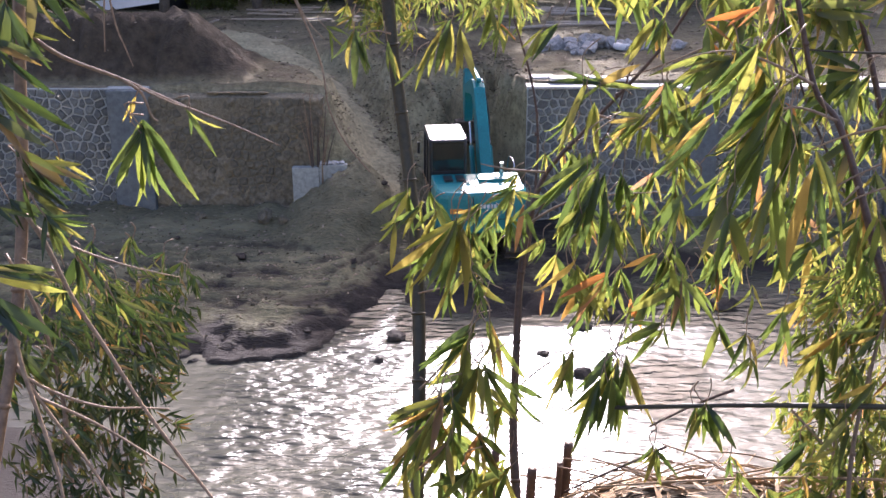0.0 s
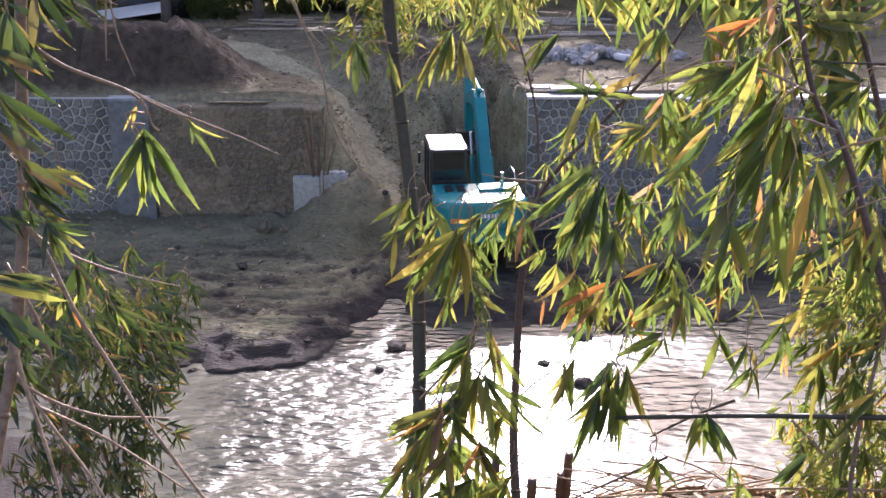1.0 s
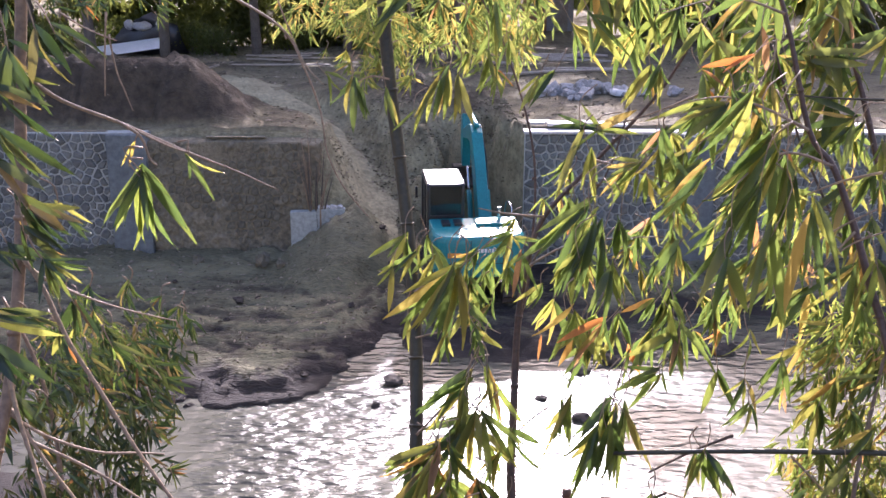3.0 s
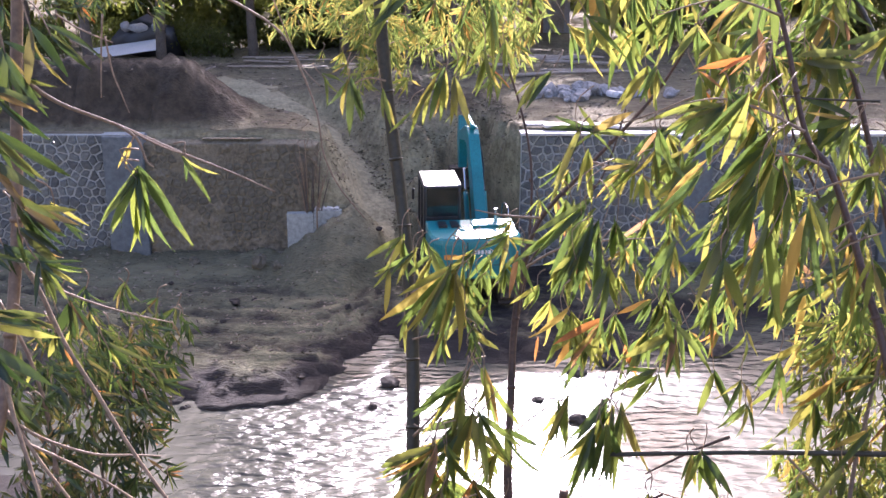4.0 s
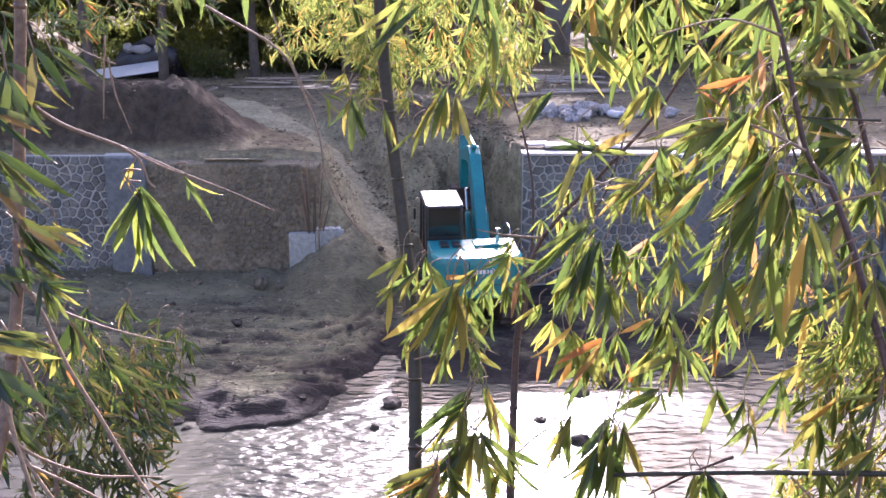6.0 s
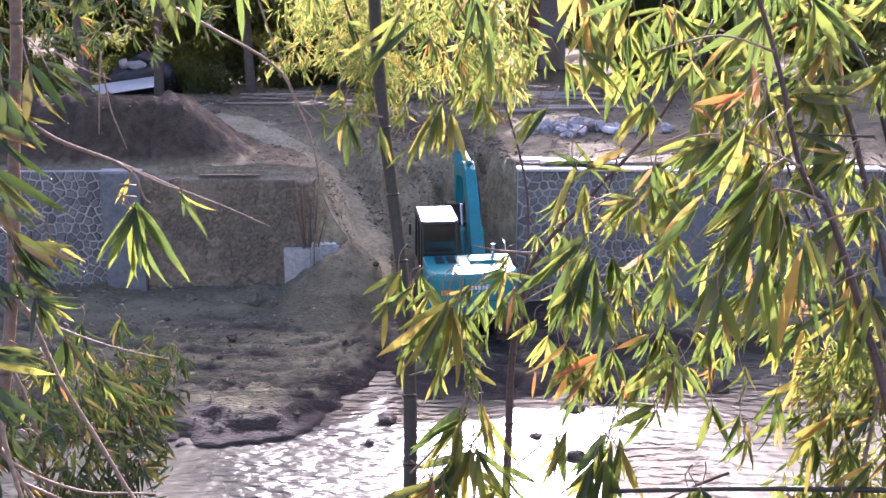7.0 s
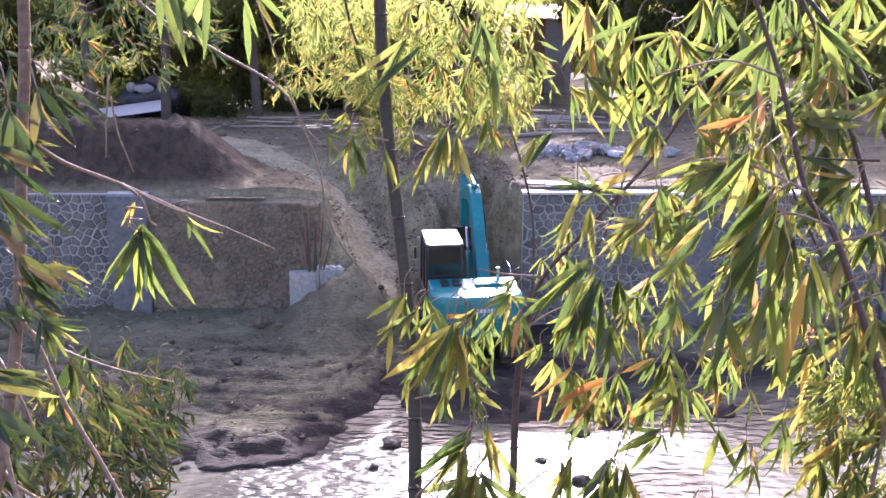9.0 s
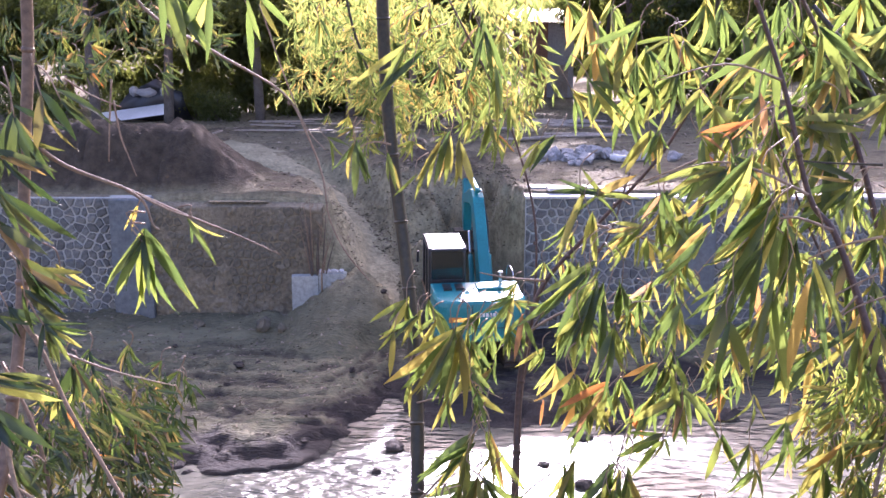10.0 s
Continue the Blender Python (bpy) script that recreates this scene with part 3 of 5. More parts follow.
for k, (x, y) in enumerate(((-15.2, 45.5), (-14.1, 46.2), (-13.2, 45.2), (-12.1, 46.6))):
    ob = tagged(part("rock", pebble(0.34, 300 + k, 0.6), M_ROCK), "grey stone lying under the trees", "rock", "stones under the trees")
    ob.location = (x, y, height_at(x, y) + 0.15)
# loose stones, clods and wet lumps on the lower bank and in the shallows
for k in range(46):
    x, y = part_rng.uniform(-10, 11), part_rng.uniform(21.5, 31)
    h = height_at(x, y)
    if h < WATER_Z - 0.25 or (-0.8 < x < 2.6 and 26.5 < y):
        continue
    r = part_rng.uniform(0.05, 0.17)
    ob = tagged(part("clod", pebble(r, 500 + k, 0.6, 0.4), M_MUDROCK), "dark wet clod of mud and stone on the bank", "clod", "clods on the bank")
    ob.matrix_basis = pose(x, y, max(h, WATER_Z) + r * 0.2, 0, 0, part_rng.uniform(0, 360))
for x, y, r in ((-1.15, 23.3, 0.24), (3.5, 24.0, 0.22), (3.2, 21.3, 0.2), (2.4, 22.4, 0.14), (-1.5, 22.0, 0.12), (4.4, 24.6, 0.3), (6.0, 24.9, 0.25), (7.4, 25.3, 0.35)):
    ob = tagged(part("river_rock", pebble(r, int(x * 90), 0.6, 0.35), M_MUDROCK), "dark wet rock standing out of the shallow water", "rock", "rocks in the water")
    ob.location = (x, y, WATER_Z + r * 0.15)

for x, y, r, seed in ((-5.55, 30.7, 0.24, 610), (-7.6, 30.9, 0.16, 611), (-4.9, 30.2, 0.13, 612)):
    ob = tagged(part("fallen_stone", pebble(r, seed, 1.1, 0.45), M_STONE_MUD), "muddy stone fallen from the wall onto the bank", "stone", "fallen stones")
    ob.location = (x, y, height_at(x, y) + r * 0.6)
# pale and dark lumps standing in for parked motorbikes with white panels
for x, y, sx, sz in ((-15.3, 54.0, 0.5, 0.3), (-14.4, 54.1, 0.3, 0.3), (-16.0, 54.2, 0.28, 0.34)):
    ob = tagged(part("sack", pebble(1.0, int(-x * 10), 0.8, 0.3), M_PLASTER, smooth=True), "pale lump standing in for a white motorbike panel", "sack", "sacks under the trees")
    ob.matrix_basis = pose(x, y, height_at(x, y) + 1.45) @ Matrix.Diagonal((sx, 0.4, sz, 1))
bike_lump = tagged(part("tarpaulin", pebble(1.0, 77, 0.7, 0.5), M_BLACK, smooth=True), "dark lump standing in for parked motorbikes under the trees", "tarpaulin")
bike_lump.matrix_basis = pose(-14.9, 54.4, height_at(-14.9, 54.4) + 0.75) @ Matrix.Diagonal((1.5, 0.6, 1.5, 1))
fork = thing("dead_branch", pose(-10.4, 44.5, height_at(-10.4, 44.5) + 0.05), "bleached forked dead branch lying on the ground", "branch")
for tip in ((-0.5, 0.1, 0.75), (0.9, 0.2, 0.5), (0.25, -0.1, 0.4)):
    part("limb", tube([(0, 0, 0), (tip[0] * 0.4, tip[1], tip[2] * 0.6), tip], [0.07, 0.055, 0.03], 7), M_TIMBER, fork, smooth=True)

# ---- building beyond the terrace ----
house = thing("shed", pose(7.0, 68.0, height_at(7.0, 68.0), 0, 0, -4), "small brick and plaster shed with a tin roof", "shed")
part("brick_wall", slab((-1.75, 0, 0), (-0.2, 4.0, 4.75), 0.02), M_BRICK, house)
part("plaster_wall", slab((-0.19, 0.1, 0), (1.5, 4.0, 4.7), 0.02), M_PLASTER, house)
door = part("door", slab((0.3, 0.03, 0.05), (1.15, 0.09, 2.1), 0.01), M_TIMBER, house)
part("window_frame", slab((-1.3, -0.05, 1.3), (-0.6, -0.004, 2.3), 0.01), M_TIMBER, house)
# corrugated sheet: a waved profile with thickness, drawn out along the slope
wave = [(-3.2 + 0.05 * i, 0.025 * math.sin(i * math.pi / 2)) for i in range(113)]
bm = prism(wave + [(y, z - 0.015) for y, z in wave[::-1]], -0.9, 4.6, 0)
bm.transform(Matrix.Rotation(radians(-90), 4, "Z") @ Matrix.Scale(-1, 4, (0, 0, 1)) @ Matrix.Scale(-1, 4, (1, 0, 0)))
roof = part("roof", bm, M_TIN, house, "pale corrugated tin roof")
roof.matrix_basis = pose(0, 0, 4.95, 9, 2, 0)

# ---- trees and far woods ----
def leaf_cloud(spots, size, count, seed):
    """Many small bent leaves scattered round the spots (x, y, z, radius)."""
    rng = np.random.RandomState(seed)
    spots = np.array(spots)
    pick = rng.randint(len(spots), size=count)
    way = rng.normal(size=(count, 3))
    way /= np.linalg.norm(way, axis=1)[:, None]
    base = spots[pick, :3] + way * (spots[pick, 3] * rng.uniform(0.25, 1.0, count) ** 0.6)[:, None] * np.array([1, 1, 0.75])
    along = rng.normal(size=(count, 3)) * 0.6 + np.array([0, 0, -0.7])
    along /= np.linalg.norm(along, axis=1)[:, None]
    side = np.cross(along, rng.normal(size=(count, 3)))
    side /= np.linalg.norm(side, axis=1)[:, None]
    ln = (size * rng.uniform(0.6, 1.3, count))[:, None]
    p0, p2 = base, base + along * ln
    p1, p3 = base + along * ln * 0.45 + side * ln * 0.17, base + along * ln * 0.45 - side * ln * 0.17
    verts = np.stack([p0, p1, p2, p3], 1).reshape(-1, 3)
    faces = np.arange(count * 4).reshape(-1, 4)
    me = bpy.data.meshes.new("crown")
    me.from_pydata(verts.tolist(), [], faces.tolist())
    me.materials.append(M_CROWN)
    return me


def tree(x, y, height, spread, bare, seed, label, leaves=5200, size=0.22):
    rng = random.Random(seed)
    root = thing("tree", pose(x, y, height_at(x, y) - 0.1), label, "tree", "trees on the terrace")
    lean = Vector((rng.uniform(-0.06, 0.06), rng.uniform(-0.05, 0.05), 1))
    r = height * 0.013
    part("trunk", tube([lean * height * k + Vector((rng.uniform(-0.1, 0.1), 0, 0)) * (k > 0) for k in (0, 0.3, 0.6, 0.95)], [r * 1.35, r, r * 0.75, r * 0.25], 9), M_BARK, root, smooth=True)
    spots = []
    for k in range(15):
        z = height * rng.uniform(bare, 0.95)
        a = rng.uniform(0, 6.28)
        reach = spread * rng.uniform(0.45, 1.0)
        tip = lean * z + Vector((math.cos(a) * reach, math.sin(a) * reach, rng.uniform(-0.1, 0.22) * height))
        mid = lean * z * 0.97 + Vector((math.cos(a), math.sin(a), 0.3)) * reach * 0.5
        part("limb", tube([lean * z * 0.9, mid, tip], [r * 0.45, r * 0.28, r * 0.1], 6), M_BARK, root, smooth=True)
        spots += [(*tip, spread * rng.uniform(0.25, 0.5)), (*mid, spread * 0.22)]
    shared("crown", leaf_cloud(spots, size, leaves, seed), root, Matrix())


tree(-16.3, 49.0, 15.5, 4.4, 0.36, 1, "tall dark tree with a bare trunk and hanging leaves", 9000, 0.42)
tree(-13.6, 51.5, 15.5, 4.6, 0.4, 2, "tall dark tree with a bare trunk and hanging leaves", 9000, 0.42)
tree(-9.4, 53.5, 15.5, 4.8, 0.37, 3, "tall leafy tree at the terrace edge, crown sized to cast shade", 10000, 0.42)
tree(-20.5, 53.0, 15.5, 4.8, 0.27, 4, "tall leafy tree at the terrace edge, crown sized to cast shade", 9000, 0.42)
# this and the next two: unseen crowns placed to shade the bank
tree(-5.0, 56.0, 15.2, 4.8, 0.42, 5, "tall leafy tree at the terrace edge, crown sized to cast shade", 17000, 0.52)
tree(-1.6, 54.5, 13.6, 3.6, 0.52, 9, "tall leafy tree at the terrace edge, crown sized to cast shade", 18000, 0.55)
tree(0.9, 53.5, 11.5, 2.3, 0.6, 12, "added tall slim tree at the terrace edge, unseen crown shading the bank", 14000, 0.5)
# three added trees whose high crowns keep the sun off the terrace
tree(10.8, 60.5, 15.0, 4.0, 0.39, 13, "added tall leafy tree beside the shed, shading the terrace", 10000, 0.42)
tree(3.2, 62.0, 16.5, 4.2, 0.5, 14, "added tall bare-stemmed tree beside the shed, shading the terrace", 14000, 0.5)
tree(10.0, 64.5, 17.0, 4.4, 0.48, 15, "added tall bare-stemmed tree beside the shed, shading the terrace", 14000, 0.5)
# two trees heightened and a third added, to shade the terrace's right end
tree(15.5, 60.0, 15.0, 4.4, 0.26, 6, "broad sunlit tree behind the terrace", 13000, 0.5)
tree(20.5, 56.0, 15.0, 4.6, 0.25, 7, "broad sunlit tree behind the terrace", 13000, 0.5)
tree(25.5, 58.0, 16.0, 4.6, 0.25, 16, "broad sunlit tree behind the terrace", 13000, 0.5)
tree(2.0, 74.0, 8.5, 4.0, 0.25, 8, "broad sunlit tree behind the terrace", 6000, 0.3)
# added back row that shades the terrace and closes off the sky
for k in range(9):
    tree(-25.0 + 6.0 * k, 70.0 + 5.0 * ((k * 5) % 3) / 2, 16.0, 4.8, 0.22, 30 + k, "added tall dense tree closing and shading the back of the terrace", 9000, 0.62)
rng = random.Random(18)
spots = [(x, 57.5 + rng.uniform(0, 5), 4.4 + rng.uniform(0, 7.0 if x < -7 else 4.0), rng.uniform(0.9, 1.8 if x < -7 else 1.4)) for x in np.linspace(-36, 2.5, 150)]
spots += [(x, 60 + rng.uniform(0, 5), 4.6 + rng.uniform(0, 5.0), rng.uniform(0.9, 1.7)) for x in np.linspace(9.5, 32, 50)]
tagged(new("undergrowth", leaf_cloud(spots, 0.5, 95000, 55)), "dark green undergrowth along the back of the terrace", "undergrowth", kind="stuff")
for k, (x, y, r) in enumerate(((-19.2, 50.0, 1.7), (-21.5, 51.5, 2.0), (-11.7, 54.0, 1.3), (-13.2, 55.5, 1.5), (-8.2, 57.0, 1.2), (-17.5, 56.0, 1.6), (11.8, 58.5, 1.2), (17.0, 60.0, 1.8))):
    bush = thing("bush", pose(x, y, height_at(x, y)), "dense dark green bush on the terrace", "bush", "bushes on the terrace")
    for q in range(3):
        part("stem", tube([(0, 0, -0.1), (0.2 * (q - 1), 0.1, 0.5), (0.5 * (q - 1) * r, 0.1, 1.0 * r)], [0.05, 0.04, 0.015], 6), M_BARK, bush)
    shared("crown", leaf_cloud([(0.5 * r * math.cos(a), 0.5 * r * math.sin(a), r * (0.45 + 0.35 * (a % 2)), r * 0.6) for a in range(7)], 0.2, 2400, 70 + k), bush, Matrix())
rng = random.Random(8)
spots = [(rng.uniform(-70, 70), rng.uniform(82, 120), 4.0 + rng.uniform(0, 9.0), rng.uniform(1.8, 3.4)) for _ in range(230)]
tagged(new("far_woods", leaf_cloud(spots, 0.85, 80000, 99)), "distant pale green woods closing the view", "woods", kind="stuff")


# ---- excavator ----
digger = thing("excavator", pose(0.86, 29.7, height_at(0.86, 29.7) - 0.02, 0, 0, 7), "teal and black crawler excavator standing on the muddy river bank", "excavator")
for side in (-1, 1):
    x = side * 1.0
    track = part("track", prism([(-1.55, 0.05), (-1.78, 0.25), (-1.85, 0.45), (-1.75, 0.68), (-1.5, 0.8), (1.5, 0.8), (1.75, 0.68), (1.85, 0.45), (1.78, 0.25), (1.55, 0.05)], x - 0.27, x + 0.27, 0.03), M_TRACK, digger, "mud-caked steel track")
    shoe = slab((-0.29, -0.075, -0.03), (0.29, 0.075, 0.03), 0.01)
    made = part("track_shoe", shoe, M_TRACK, track)
    made.matrix_basis = pose(x, -1.5, 0.82)
    spots = [(-1.5 + 0.2 * i, 0.82, 0) for i in range(1, 16)] + [(-1.5 + 0.2 * i, 0.03, 0) for i in range(16)] + [(-1.72, 0.72, 35), (-1.86, 0.55, 75), (-1.86, 0.36, 105), (-1.73, 0.14, 140), (1.72, 0.72, -35), (1.86, 0.55, -75)]
    for y, z, a in spots:
        shared("track_shoe", made.data, track, pose(x, y, z, -a))
    for y in (-1.45, 1.45):
        bm = bmesh.new()
        bmesh.ops.create_cone(bm, cap_ends=True, segments=20, radius1=0.27, radius2=0.24, depth=0.1)
        w = part("sprocket", bm, M_TRACK, track)
        w.matrix_basis = pose(x + side * 0.3, y, 0.43, 0, 90)
part("undercarriage", slab((-0.8, -0.9, 0.35), (0.8, 0.9, 0.8), 0.08), M_TRACK, digger)
bm = bmesh.new()
bmesh.ops.create_cone(bm, cap_ends=True, segments=28, radius1=0.62, radius2=0.62, depth=0.24)
part("slew_ring", bm, M_TRACK, digger).location = (0, 0, 0.92)
part("deck", slab((-1.28, -1.9, 1.0), (1.28, 1.5, 1.2), 0.03), M_BLACK, digger)
# counterweight with rounded rear corners
bm = bmesh.new()
outline = [(-1.3, -1.2), (-1.3, -1.75), (-1.22, -2.02), (-1.0, -2.2), (-0.5, -2.29), (0.5, -2.29), (1.0, -2.2), (1.22, -2.02), (1.3, -1.75), (1.3, -1.2)]
rings = []
for z, k in ((1.02, 0.95), (1.08, 1.0), (2.02, 1.0), (2.14, 0.985), (2.2, 0.94)):
    rings.append([bm.verts.new((x * k, -1.2 + (y + 1.2) * k, z)) for x, y in outline])
for a, b in zip(rings, rings[1:]):
    for i in range(len(outline)):
        bm.faces.new((a[i], a[(i + 1) % len(outline)], b[(i + 1) % len(outline)], b[i]))
bm.faces.new(rings[-1])
bm.faces.new(rings[0][::-1])
weight = part("counterweight", bm, M_TEAL, digger, "teal counterweight with rounded corners")
part("sticker", slab((-0.93, -2.245, 1.62), (-0.55, -2.228, 1.76), 0.003, turn=Matrix()), M_ORANGE, weight, "orange warning sticker").matrix_basis = pose(-0.02, -0.03, 0, 0, 0, 0)
for i in range(7):
    part("lettering_bar", slab((-0.12 + i * 0.1, -2.3, 1.76), (-0.05 + i * 0.1, -2.292, 1.87), 0.003), M_WHITE, weight, "white lettering bar")
for x in (-0.3, 0.62):
    part("seam", slab((x - 0.012, -2.296, 1.1), (x + 0.012, -2.2, 2.1), 0.002), M_BLACK, weight)
part("seam", slab((-1.0, -2.294, 1.42), (1.0, -2.2, 1.44), 0.002), M_BLACK, weight)
hood = part("engine_hood", prism([(-1.25, 1.2), (-1.25, 2.16), (-1.18, 2.2), (-0.45, 2.28), (-0.4, 1.2)], -1.27, 1.27, 0.04), M_TEAL, digger, "teal engine hood")
part("hood_hatch", slab((0.02, -1.16, 2.18), (1.05, -0.52, 2.29), 0.02), M_TEAL, hood)
part("hatch_handle", slab((0.45, -1.1, 2.30), (0.65, -1.06, 2.35), 0.012), M_STEEL, hood)
for x in (-0.95, -0.6):
    part("grille", slab((x, -1.1, 2.19), (x + 0.24, -0.6, 2.285), 0.008), M_BLACK, hood)
part("tank", slab((0.25, -0.38, 1.2), (1.27, 0.9, 1.95), 0.06), M_TEAL, digger)
part("tool_box", slab((0.45, 0.92, 1.2), (1.27, 1.45, 1.6), 0.05), M_TEAL, digger)
bm = bmesh.new()
bmesh.ops.create_cone(bm, cap_ends=True, segments=14, radius1=0.06, radius2=0.055, depth=0.4)
part("exhaust", bm, M_STEEL, digger).location = (0.75, -0.75, 2.46)
part("rail", tube([(1.2, -0.3, 1.95), (1.2, -0.3, 2.5), (1.2, 0.5, 2.5), (1.2, 0.8, 1.95)], [0.02] * 4, 7), M_STEEL, digger, smooth=True)
# cab
cab = part("cab", slab((-1.3, -0.38, 1.2), (-0.22, 1.35, 1.75), 0.05), M_BLACK, digger, "black operator cab with dark glass")
for x in (-1.26, -0.26):
    for y, lean in ((-0.33, 0.0), (0.5, 0.0), (1.28, -0.12)):
        part("pillar", tube([(x, y, 1.7), (x, y + lean, 3.3)], [0.055, 0.05], 8), M_BLACK, cab, smooth=True)
part("roof", prism([(-0.42, 3.2), (-0.4, 3.28), (-0.1, 3.34), (1.1, 3.42), (1.25, 3.36), (1.25, 3.28)], -1.32, -0.2, 0.04), M_BLACK, cab, "shiny black cab roof")
part("rear_panel", slab((-1.24, -0.36, 1.75), (-0.28, -0.33, 2.35), 0.01), M_BLACK, cab)
for name, lo, hi in (("rear_window", (-1.24, -0.35, 2.36), (-0.28, -0.335, 3.25)), ("side_window", (-1.275, -0.3, 1.8), (-1.262, 0.46, 3.22)), ("side_window", (-1.275, 0.54, 1.8), (-1.262, 1.2, 3.22)), ("side_window", (-0.262, -0.3, 1.8), (-0.249, 1.2, 3.22)), ("front_window", (-1.22, 1.2, 1.8), (-0.3, 1.215, 3.22))):
    part(name, slab(lo, hi, 0.003), M_GLASS, cab)
part("seat", slab((-1.0, 0.0, 1.75), (-0.5, 0.15, 2.7), 0.06), M_BLACK, cab)
part("mirror", slab((-1.5, 1.25, 2.5), (-1.42, 1.33, 2.85), 0.02), M_BLACK, cab)
# boom, stick and bucket
boom = part("boom", prism([(0.75, 1.35), (0.55, 1.75), (1.55, 3.7), (2.25, 4.72), (2.6, 4.95), (3.0, 4.9), (4.45, 4.35), (4.4, 4.1), (2.95, 4.35), (2.6, 4.3), (2.1, 3.4), (1.1, 1.4)], 0.38, 0.74, 0.03), M_TEAL, digger, "teal boom raised in front of the machine")
for x in (0.27, 0.85):
    part("boom_cylinder", tube([(x, 1.35, 1.5), (x, 1.9, 2.7)], [0.08, 0.08], 10), M_TEAL, boom, smooth=True)
    part("boom_rod", tube([(x, 1.9, 2.7), (x, 2.25, 3.5)], [0.045, 0.045], 10), M_STEEL, boom, smooth=True)
part("arm_cylinder", tube([(0.56, 2.3, 4.95), (0.56, 3.6, 5.15)], [0.085, 0.085], 10), M_TEAL, boom, smooth=True)
part("arm_rod", tube([(0.56, 3.6, 5.15), (0.56, 4.55, 4.95)], [0.05, 0.05], 10), M_STEEL, boom, smooth=True)
part("hose", tube([(0.7, 1.2, 2.2), (0.8, 1.8, 3.7), (0.7, 2.5, 4.9)], [0.025] * 3, 6), M_BLACK, boom, smooth=True)
stick = part("stick", prism([(4.5, 5.0), (4.75, 4.9), (4.85, 3.9), (4.6, 2.9), (4.45, 2.9), (4.3, 4.1)], 0.42, 0.70, 0.03), M_TEAL, digger, "teal dipper stick")
bucket = part("bucket", prism([(4.35, 2.95), (4.75, 3.0), (4.95, 2.6), (4.75, 2.2), (4.3, 2.1), (4.2, 2.25), (4.5, 2.5)], 0.12, 1.0, 0.03), M_TRACK, digger, "muddy digging bucket")

# the boom leans forward a little lower than its drawn shape
lowered = Matrix.Translation((0, 0, 1.35)) @ Matrix.Diagonal((1, 1.03, 0.87, 1)) @ Matrix.Translation((0, 0, -1.35))
for ob in (boom, stick, bucket):
    ob.matrix_basis = lowered

# ---- straw, twigs and crumbs scattered on the banks ----
def scatter(name, n, x0, x1, y0, y1, size, mat, label, seed, bed=-0.3):
    rng = np.random.RandomState(seed)
    x, y = rng.uniform(x0, x1, n), rng.uniform(y0, y1, n)
    z = ground_height(x[None, :], y[None, :])[0]
    keep = (z > bed)
    x, y, z = x[keep], y[keep], z[keep]
    n = len(x)
    a, ln = rng.uniform(0, 6.28, n), size * rng.uniform(0.4, 1.4, n)
    wid = ln * rng.uniform(0.08, 0.4, n)
    u = np.stack([np.cos(a), np.sin(a), rng.uniform(-0.25, 0.25, n)], 1) * ln[:, None]
    v = np.stack([-np.sin(a), np.cos(a), rng.uniform(-0.25, 0.25, n)], 1) * wid[:, None]
    c = np.stack([x, y, z + 0.015], 1)
    t = np.stack([np.zeros(n), np.zeros(n), wid * 0.8 + 0.02], 1)
    verts = np.stack([c - u, c - v, c + u, c + v, c + t], 1).reshape(-1, 3)
    k = np.arange(n)[:, None] * 5
    faces = np.concatenate([k + [0, 1, 4], k + [1, 2, 4], k + [2, 3, 4], k + [3, 0, 4]])
    me = bpy.data.meshes.new(name)
    me.from_pydata(verts.tolist(), [], faces.tolist())
    me.materials.append(mat)
    tagged(new(name, me), label, "debris", kind="stuff")


scatter("bank_straw", 2600, -14, 12, 21, 32, 0.09, M_STRAW_BITS, "pale straw and twigs strewn over the mud bank", 31, 0.0)
scatter("mud_crumbs", 2600, -14, 13, 21, 31.8, 0.055, M_CRUMBS, "dark crumbs of mud and gravel on the bank", 32)
scatter("terrace_crumbs", 2200, -18, 16, 32.6, 58, 0.09, M_CRUMBS, "dark earth crumbs and gravel on the terrace", 33, 0.4)
scatter("slope_crumbs", 1500, -3.6, 2.5, 32.3, 38.5, 0.075, M_CRUMBS, "dark clods and gravel on the earth slope", 35, 0.4)
scatter("slope_straw", 700, -3.6, 2.5, 32.3, 38.5, 0.08, M_STRAW_BITS, "pale straw and roots on the earth slope", 36, 0.4)
scatter("terrace_straw", 900, -18, 16, 32.6, 58, 0.13, M_STRAW_BITS, "pale dry straw and chips on the terrace", 34, 0.4)


# ---- bamboo in front of the camera ----
def leaf_mesh(width, droop, fold, mat):
    """A lance-shaped leaf one metre long along y, folded at its midrib."""
    bm = bmesh.new()
    rows = []
    for t, w in ((0.0, 0.1), (0.1, 0.55), (0.28, 0.95), (0.48, 1.0), (0.7, 0.76), (0.88, 0.36), (1.0, 0.02)):
        z = -droop * t * t
        y = t * (1 - 0.25 * droop * t)
        rows.append([bm.verts.new((s * width * w, y, z + abs(s) * fold * width * w + 0.012 * math.sin(9 * t + s))) for s in (-1, 0, 1)])
    for a, b in zip(rows, rows[1:]):
        bm.faces.new((a[0], a[1], b[1], b[0]))
        bm.faces.new((a[1], a[2], b[2], b[1]))
    me = bpy.data.meshes.new("leaf")
    bm.to_mesh(me)
    bm.free()
    me.materials.append(mat)
    me.polygons.foreach_set("use_smooth", [True] * len(me.polygons))
    return me


